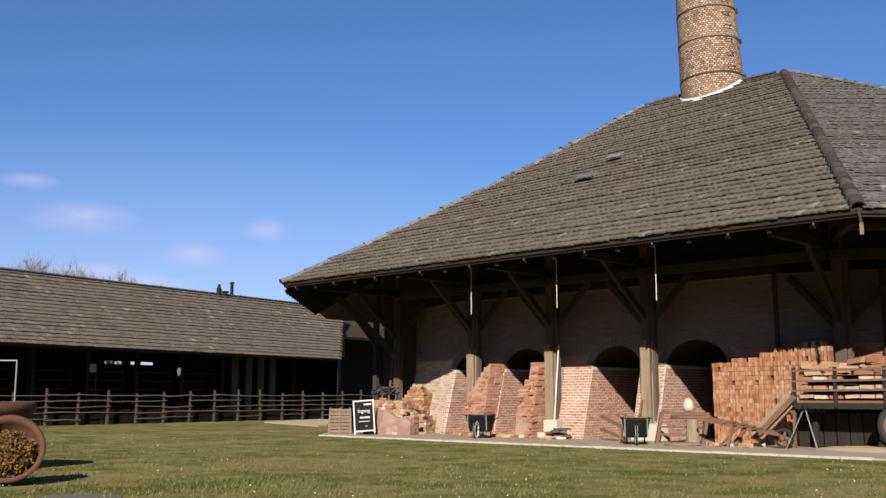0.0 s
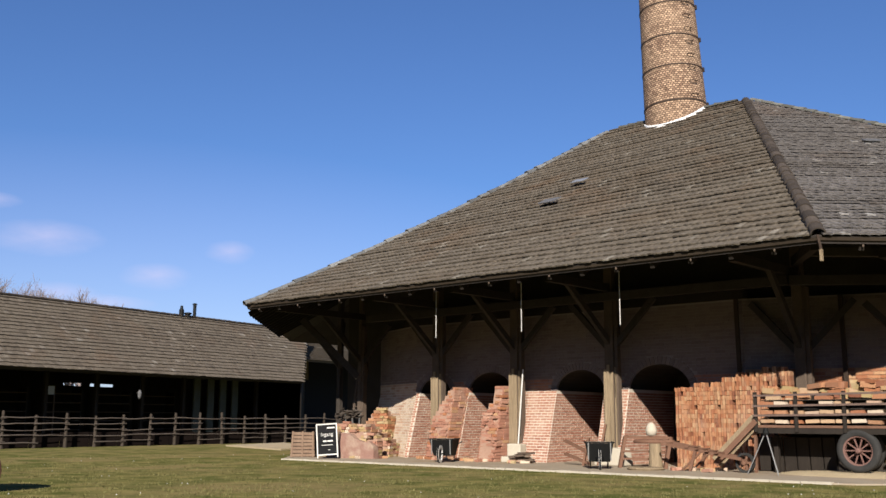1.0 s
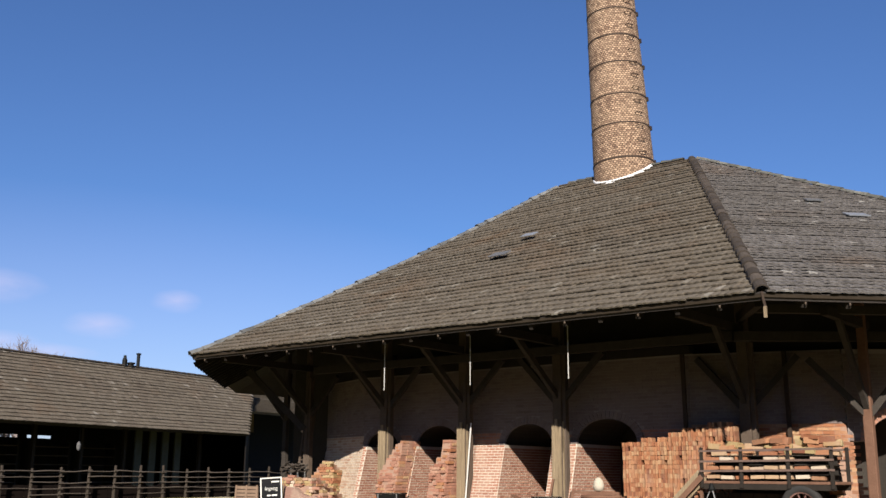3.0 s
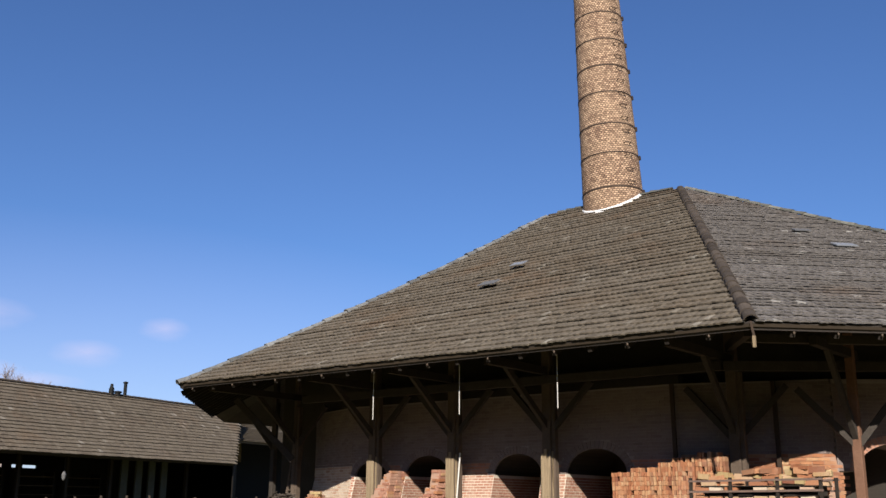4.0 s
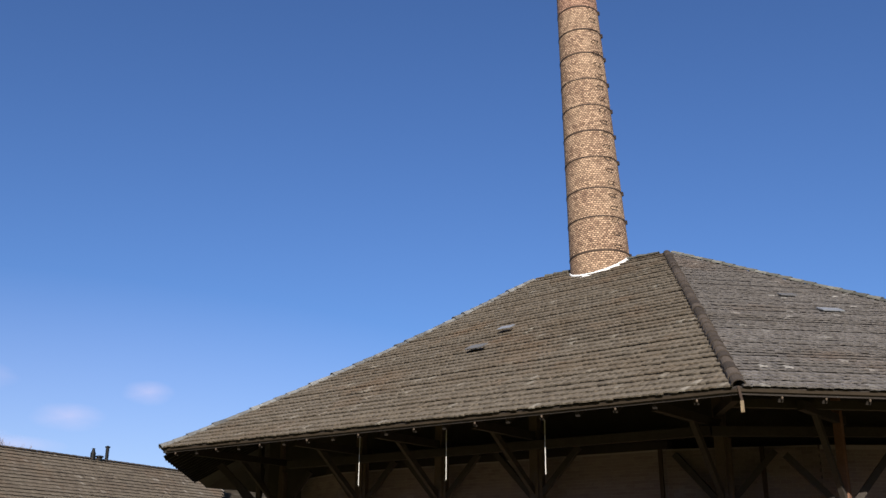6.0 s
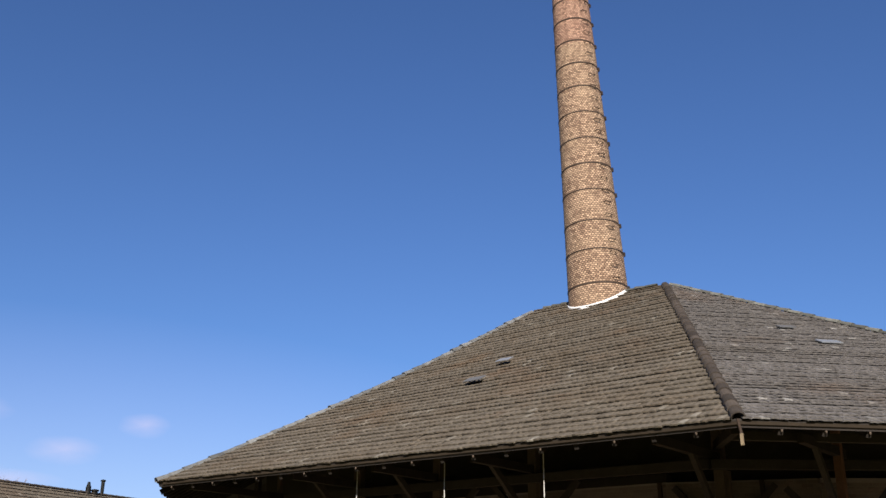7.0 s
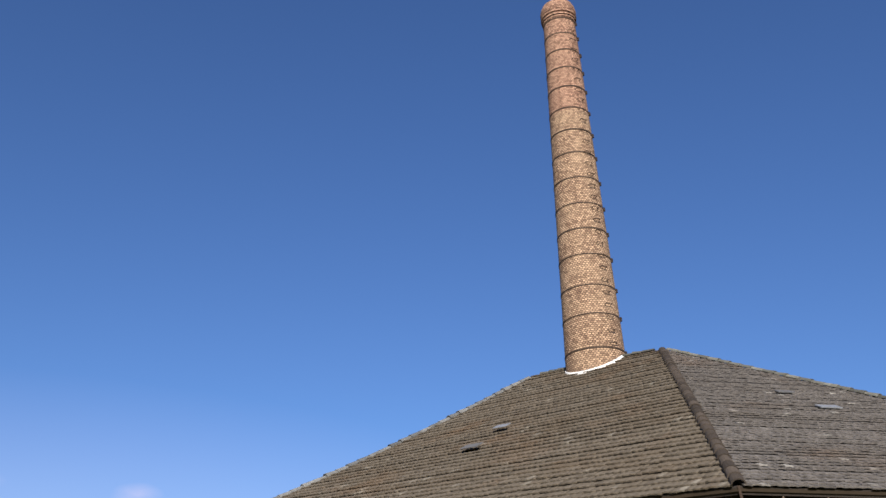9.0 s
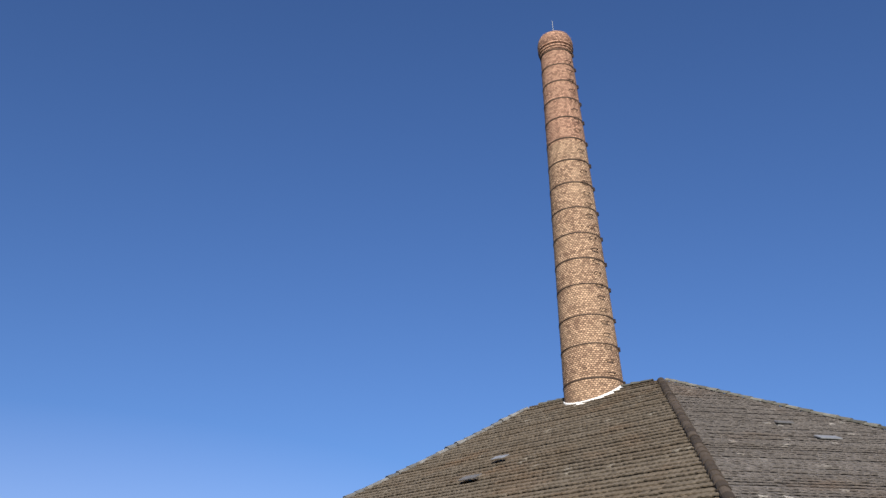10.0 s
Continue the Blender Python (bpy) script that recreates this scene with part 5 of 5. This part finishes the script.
# ---- the lawn's edge: pots and slab ----
def pot(at, tip, label):
    t = thing("clay_pot", label, "planter", at)
    m = pose(0, 0, .46, *tip) @ Matrix.Scale(0.67, 4)
    shell = Pile().lathe([(.42, -.62), (.60, -.25), (.66, .0), (.70, .05), (.71, .12), (.62, .13), (.58, .0), (.5, -.25), (.3, -.45)], 40, m)
    part("shell", shell, M_CLAY, t, smooth=True)
    return t, m


p1, m1 = pot((-13.62, 5.66, -.03), (66, 0, 66), "big rusty clay pot lying tipped, with a shrub")
shrub = Pile()
rs = random.Random(9)
for _ in range(5200):
    v = Vector((rs.gauss(0, 1), rs.gauss(0, 1), rs.gauss(0, 1))).normalized() * rs.uniform(.6, 1.0)
    p = m1 @ Vector((v.x * .56, v.y * .50 - .08, v.z * .36 + .0))
    s = rs.uniform(.011, .024)
    d1, d2 = Vector((rs.gauss(0, 1), rs.gauss(0, 1), rs.gauss(0, 1))).normalized(), Vector((rs.gauss(0, 1), rs.gauss(0, 1), rs.gauss(0, 1))).normalized()
    shrub.quad(p - d1 * s, p + d2 * s, p + d1 * s, p - d2 * s)
part("shrub", shrub, varied("dry_orange_leaves", (0.098, 0.052, 0.016), (0.205, 0.112, 0.036), 4, 20, each=.4), p1, "dense dry orange-brown shrub", kind="stuff")
bowl = thing("clay_bowl", "wide shallow rusty clay bowl", "planter", (-16.55, 6.3, 0))
part("shell", Pile().lathe([(.5, 0), (.7, .5), (.86, .86), (.92, .9), (.93, 1.04), (.86, 1.06), (.8, .9), (.5, .3)], 44), M_CLAY, bowl, smooth=True)
rack = thing("steel_frame", "grey steel frame standing behind the pots", "frame", (-35.3, 13.9, 0), 44)
for x in (0, .9):
    part("upright", Pile().rod((x, 0, 0), (x, 0, 2.36), .028), M_STEEL, rack)
part("top_bar", Pile().rod((0, 0, 2.36), (.9, 0, 2.36), .028), M_STEEL, rack)
slab_l = part("concrete_slab", Pile().prism([(-36.8, 26.5, -.05), (-30.5, 24.5, -.05), (-31.5, 27.5, -.05), (-38.9, 31.4, -.05)], [(-36.8, 26.5, .03), (-30.5, 24.5, .03), (-31.5, 27.5, .03), (-38.9, 31.4, .03)]), M_SAND, None)
tagged(slab_l, "pale concrete slab set in the lawn", kind="structure")

patch = part("paving_slab", Pile().prism([(-11.9, 5.4, -.06), (-11.5, 5.1, -.06), (-10.8, 5.8, -.06), (-11.2, 6.05, -.06), (-11.7, 5.85, -.06)], [(-11.9, 5.4, -.024), (-11.5, 5.1, -.024), (-10.8, 5.8, -.024), (-11.2, 6.05, -.024), (-11.7, 5.85, -.024)]), varied("worn_paving", (0.085, 0.074, 0.066), (0.15, 0.132, 0.118), 4, 30), None)
tagged(patch, "worn grey paving slab in the lawn", kind="structure")

# grass tufts and daisies over the lawn
M_BLADE = varied("grass_blades", (0.088, 0.088, 0.028), (0.168, 0.145, 0.060), 0.6, 8, 0.9, each=.25)
tufts, flowers, lush = Pile(), Pile(), Pile()
rg = random.Random(77)
for _ in range(9000):
    dist = 10 + 26 * rg.random() ** 1.7
    a = radians(rg.uniform(16, 72))
    x, y = -math.sin(a) * dist, math.cos(a) * dist
    if y > 18.95 and x > -24:
        continue
    for _ in range(3):
        d = Vector((rg.gauss(0, 1), rg.gauss(0, 1), 0)).normalized()
        h, w = rg.uniform(.012, .035), rg.uniform(.006, .014)
        px, py = x + rg.gauss(0, .03), y + rg.gauss(0, .03)
        k = Vector((d.y, -d.x, 0)) * w
        b = Vector((px, py, -.03))
        tufts.quad(b - k, b + k, b + d * h * .6 + Vector((0, 0, h)))
for _ in range(110):
    dist = 11 + 22 * rg.random()
    a = radians(rg.uniform(18, 70))
    x, y = -math.sin(a) * dist, math.cos(a) * dist
    if y > 18.8 and x > -24:
        continue
    s = rg.uniform(.005, .013)
    flowers.lathe([(s * .2, .03), (s, .035), (s * .3, .045)], 6, Matrix.Translation((x, y, -.01)))
for _ in range(700):
    p = Vector((-11.4, 7.85, -.03)) + Vector((.717, .697, 0)) * rg.gauss(0, .5) + Vector((-.697, .717, 0)) * rg.gauss(0, .7)
    d = Vector((rg.gauss(0, 1), rg.gauss(0, 1), 0)).normalized()
    h, k = rg.uniform(.03, .09), Vector((d.y, -d.x, 0)) * .008
    lush.quad(p - k, p + k, p + d * h * .5 + Vector((0, 0, h)))
for _ in range(420):
    dist = 10.5 + 20 * rg.random() ** 1.5
    a = radians(rg.uniform(17, 71))
    cx, cy, big = -math.sin(a) * dist, math.cos(a) * dist, rg.uniform(.06, .22)
    if cy > 18.6 and cx > -24.5:
        continue
    for _ in range(rg.randint(14, 46)):
        p = Vector((cx + rg.gauss(0, big), cy + rg.gauss(0, big), -.03))
        d = Vector((rg.gauss(0, 1), rg.gauss(0, 1), 0)).normalized()
        h, k = rg.uniform(.025, .065), Vector((d.y, -d.x, 0)) * .007
        tufts.quad(p - k, p + k, p + d * h * .6 + Vector((0, 0, h)))
tagged(part("lush_grass", lush, varied("lush_blades", (0.062, 0.080, 0.018), (0.105, 0.120, 0.032), 1.0, 8, 0.7, each=.3), None, kind="stuff"), "greener clump of longer grass", "grass")
tagged(part("grass", tufts, M_BLADE, None, kind="stuff"), "short tufts of spring grass", "grass")
tagged(part("daisies", flowers, M_WHITE, None, kind="stuff"), "tiny white daisies in the lawn", "flowers")


# ---- roof tiles and wall bricks, the many small pieces ----
for where, pts, mat, label, slab in TILED:
    if where == "barn":
        pile, singles = tile_roof(pts, 0.31, 0.26, 0.055, mat, where, slab, random.Random(8))
    else:
        near = (lambda a, b: a > 9.0 and 0.4 < b < 4.2) if where == "front" else None
        row, wide = (ROW, TILE_W) if "corner" not in where and where != "end" else (0.235, 0.19)
        pile, singles = tile_roof(pts, row, wide, THICK, mat, where, slab, random.Random(len(where)), near, {"front": 1, "west_corner": 2}.get(where, 0))
    part("tiles", pile, mat, slab, label, kind="stuff")
    if singles:
        w = TILE_W / 2 - 0.002
        one = Pile().tile([Vector(p) for p in ((-w, .012, THICK + .012), (0, 0, THICK + .024), (w, .012, THICK + .009), (w, ROW + .08, .006), (0, ROW + .08, .013), (-w, ROW + .08, .006))], Vector((0, 0, .035)))
        me = one.mesh("tile", mat)
        for m in singles:
            part("tile", me, mat, slab).matrix_basis = m

brng = random.Random(11)


def in_opening(x, z, grow=0.0):
    for x0, x1 in OPENINGS:
        c, r = (x0 + x1) / 2, (x1 - x0) / 2
        if (abs(x - c) < r + .03 and z < SPRING) or (z >= SPRING and ((x - c) / (r + grow)) ** 2 + ((z - SPRING) / (r * RISE + grow)) ** 2 < 1):
            return True
    return False


def front_bricks(x0, x1, z0, z1, mat, grow=0.2):
    pile = Pile()
    fill_bricks(pile, (x0, WALL_Y, z0), (1, 0, 0), (0, 0, 1), (0, -1, 0), x1 - x0, z1 - z0, lambda a, b: not in_opening(x0 + a, z0 + b, grow), gap=.0075 if z0 < 2 else .003, rng=brng)
    return pile


west = Pile()
fill_bricks(west, WEST_END, -WEST_D, (0, 0, 1), WEST_N, 2.9, 2.30, rng=brng)
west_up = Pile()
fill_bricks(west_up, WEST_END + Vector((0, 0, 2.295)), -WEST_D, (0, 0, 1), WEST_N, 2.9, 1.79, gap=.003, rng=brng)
part("upper_bricks", west_up, M_BRICK_SHADED, kiln_core, kind="stuff")
part("bricks", west, M_BRICK_PALE, kiln_core, "limewashed brick courses", kind="stuff")
low_courses = Pile()
for x0, x1 in zip(edges[::2], edges[1::2]):
    fill_bricks(low_courses, (x0, WALL_Y, 0), (1, 0, 0), (0, 0, 1), (0, -1, 0), x1 - x0, SPRING + .01, single=(lambda p: part("brick", p, M_BRICK, kiln_core)) if -17.5 < (x0 + x1) / 2 < -14 else None, size=(.215, .0752), gap=.010, rng=brng)
part("pier_bricks", low_courses, M_BRICK, kiln_core, "red brick courses of the piers", kind="stuff")
part("bricks", front_bricks(X_WEST, X_EAST, SPRING, SPRING + 0.34, M_BRICK), M_BRICK, kiln_core, "red brick courses", kind="stuff")
# above 2.3 m the brick colour carries the shade of the eaves
part("upper_bricks", front_bricks(X_WEST, X_EAST, SPRING + 0.34, 4.1, M_BRICK_SHADED), M_BRICK_SHADED, kiln_core, "upper wall brick, toned dark for the shade under the eaves", kind="stuff")
jambs = Pile()
for x0, x1 in OPENINGS:
    fill_bricks(jambs, (x0, WALL_Y + .004, 0), (0, 1, 0), (0, 0, 1), (1, 0, 0), 2.8, SPRING, size=(.215, .0752), rng=brng)
    fill_bricks(jambs, (x1, WALL_Y + 2.8, 0), (0, -1, 0), (0, 0, 1), (-1, 0, 0), 2.8, SPRING, size=(.215, .0752), rng=brng)
part("jamb_bricks", jambs, M_BRICK, kiln_core, kind="stuff")
for x0, x1 in OPENINGS:
    c, r = (x0 + x1) / 2, (x1 - x0) / 2
    for i in range(26):
        a0, a1 = math.pi * (i + .08) / 26, math.pi * (i + .92) / 26
        v4 = [(c + q * math.cos(a), SPRING + (q - r + r * RISE) * math.sin(a)) for q, a in ((r, a1), (r, a0), (r + .2, a0), (r + .2, a1))]
        p = WALL_Y - 0.012 - brng.uniform(0, .006)
        part("brick", Pile().prism([(x, p, z) for x, z in v4], [(x, WALL_Y + .05, z) for x, z in v4]), M_BRICK_SHADED, kiln_core)
ce = Pile()
ce_up = Pile()
fill_bricks(ce, (X_EAST, WALL_Y, 0), EAST_D, (0, 0, 1), EAST_N, 3.97, 2.385, lambda a, b: a < 4.0 - .35 * b / 2.3 - (.16 if b > 2.25 else 0), gap=.006, rng=brng)
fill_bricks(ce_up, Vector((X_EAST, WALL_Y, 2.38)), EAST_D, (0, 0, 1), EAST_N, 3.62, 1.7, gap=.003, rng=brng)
fill_bricks(ce, EAST_MID + EAST_D2 * 2.2, EAST_D2, (0, 0, 1), EAST_N2, 4.0, 2.385, gap=.006, rng=brng)
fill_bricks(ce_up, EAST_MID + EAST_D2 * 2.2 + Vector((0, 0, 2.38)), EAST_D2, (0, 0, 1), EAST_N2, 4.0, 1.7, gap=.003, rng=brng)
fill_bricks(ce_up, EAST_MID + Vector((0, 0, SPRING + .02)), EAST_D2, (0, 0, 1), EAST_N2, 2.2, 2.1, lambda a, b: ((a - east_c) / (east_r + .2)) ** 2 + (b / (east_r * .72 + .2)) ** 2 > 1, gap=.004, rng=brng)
for i in range(24):
    a0, a1 = math.pi * (i + .08) / 24, math.pi * (i + .92) / 24
    v4 = [EAST_MID + EAST_D2 * (east_c + q * math.cos(a)) + Vector((0, 0, SPRING + .02 + (q - east_r * .28) * math.sin(a))) for q, a in ((east_r, a1), (east_r, a0), (east_r + .2, a0), (east_r + .2, a1))]
    part("brick", Pile().prism([c + EAST_N2 * .014 for c in v4], [c - EAST_N2 * .05 for c in v4]), M_BRICK, kiln_core)
part("upper_bricks", ce_up, M_BRICK_SHADED, kiln_core, kind="stuff")
part("corner_bricks", ce, M_BRICK_ORANGE, kiln_core, "orange brick courses of the corner wall", kind="stuff")

# the lower wall is battered: it leans back as it rises to the springing of the arches
BATTER, SIGHT_SHIFT = 0.28, 0.21


def face_y(x):
    return WALL_Y + 0.383 * (max(0.0, X_WEST - x) + max(0.0, x - X_EAST))


for ob in list(kiln_core.children) + [c for c in kiln.children if c.name.startswith("corner_wall")]:
    for vert in ob.data.vertices:
        x, y, z = vert.co
        if x > X_EAST + 2.7:
            continue
        deep = min(1.0, max(0.0, 1 - (y - face_y(x)) / 3.4))
        aside = min(1.0, max(0.0, 1 - (x - X_EAST) / 2.7))
        if ob.name.split(".")[0] in ("pier", "pier_bricks", "brick", "jamb_bricks") and X_WEST - .1 < x < -12.5 and z < SPRING + .012:
            # shaped to the camera's view: lower piers slide forward along its sight lines
            vert.co.x = x + SIGHT_SHIFT * deep * -x / WALL_Y
            y -= SIGHT_SHIFT * deep
        vert.co.y = y + (0.113 + (BATTER if x < -12.5 else 0.12) * (min(z, SPRING) - SPRING)) * deep * aside
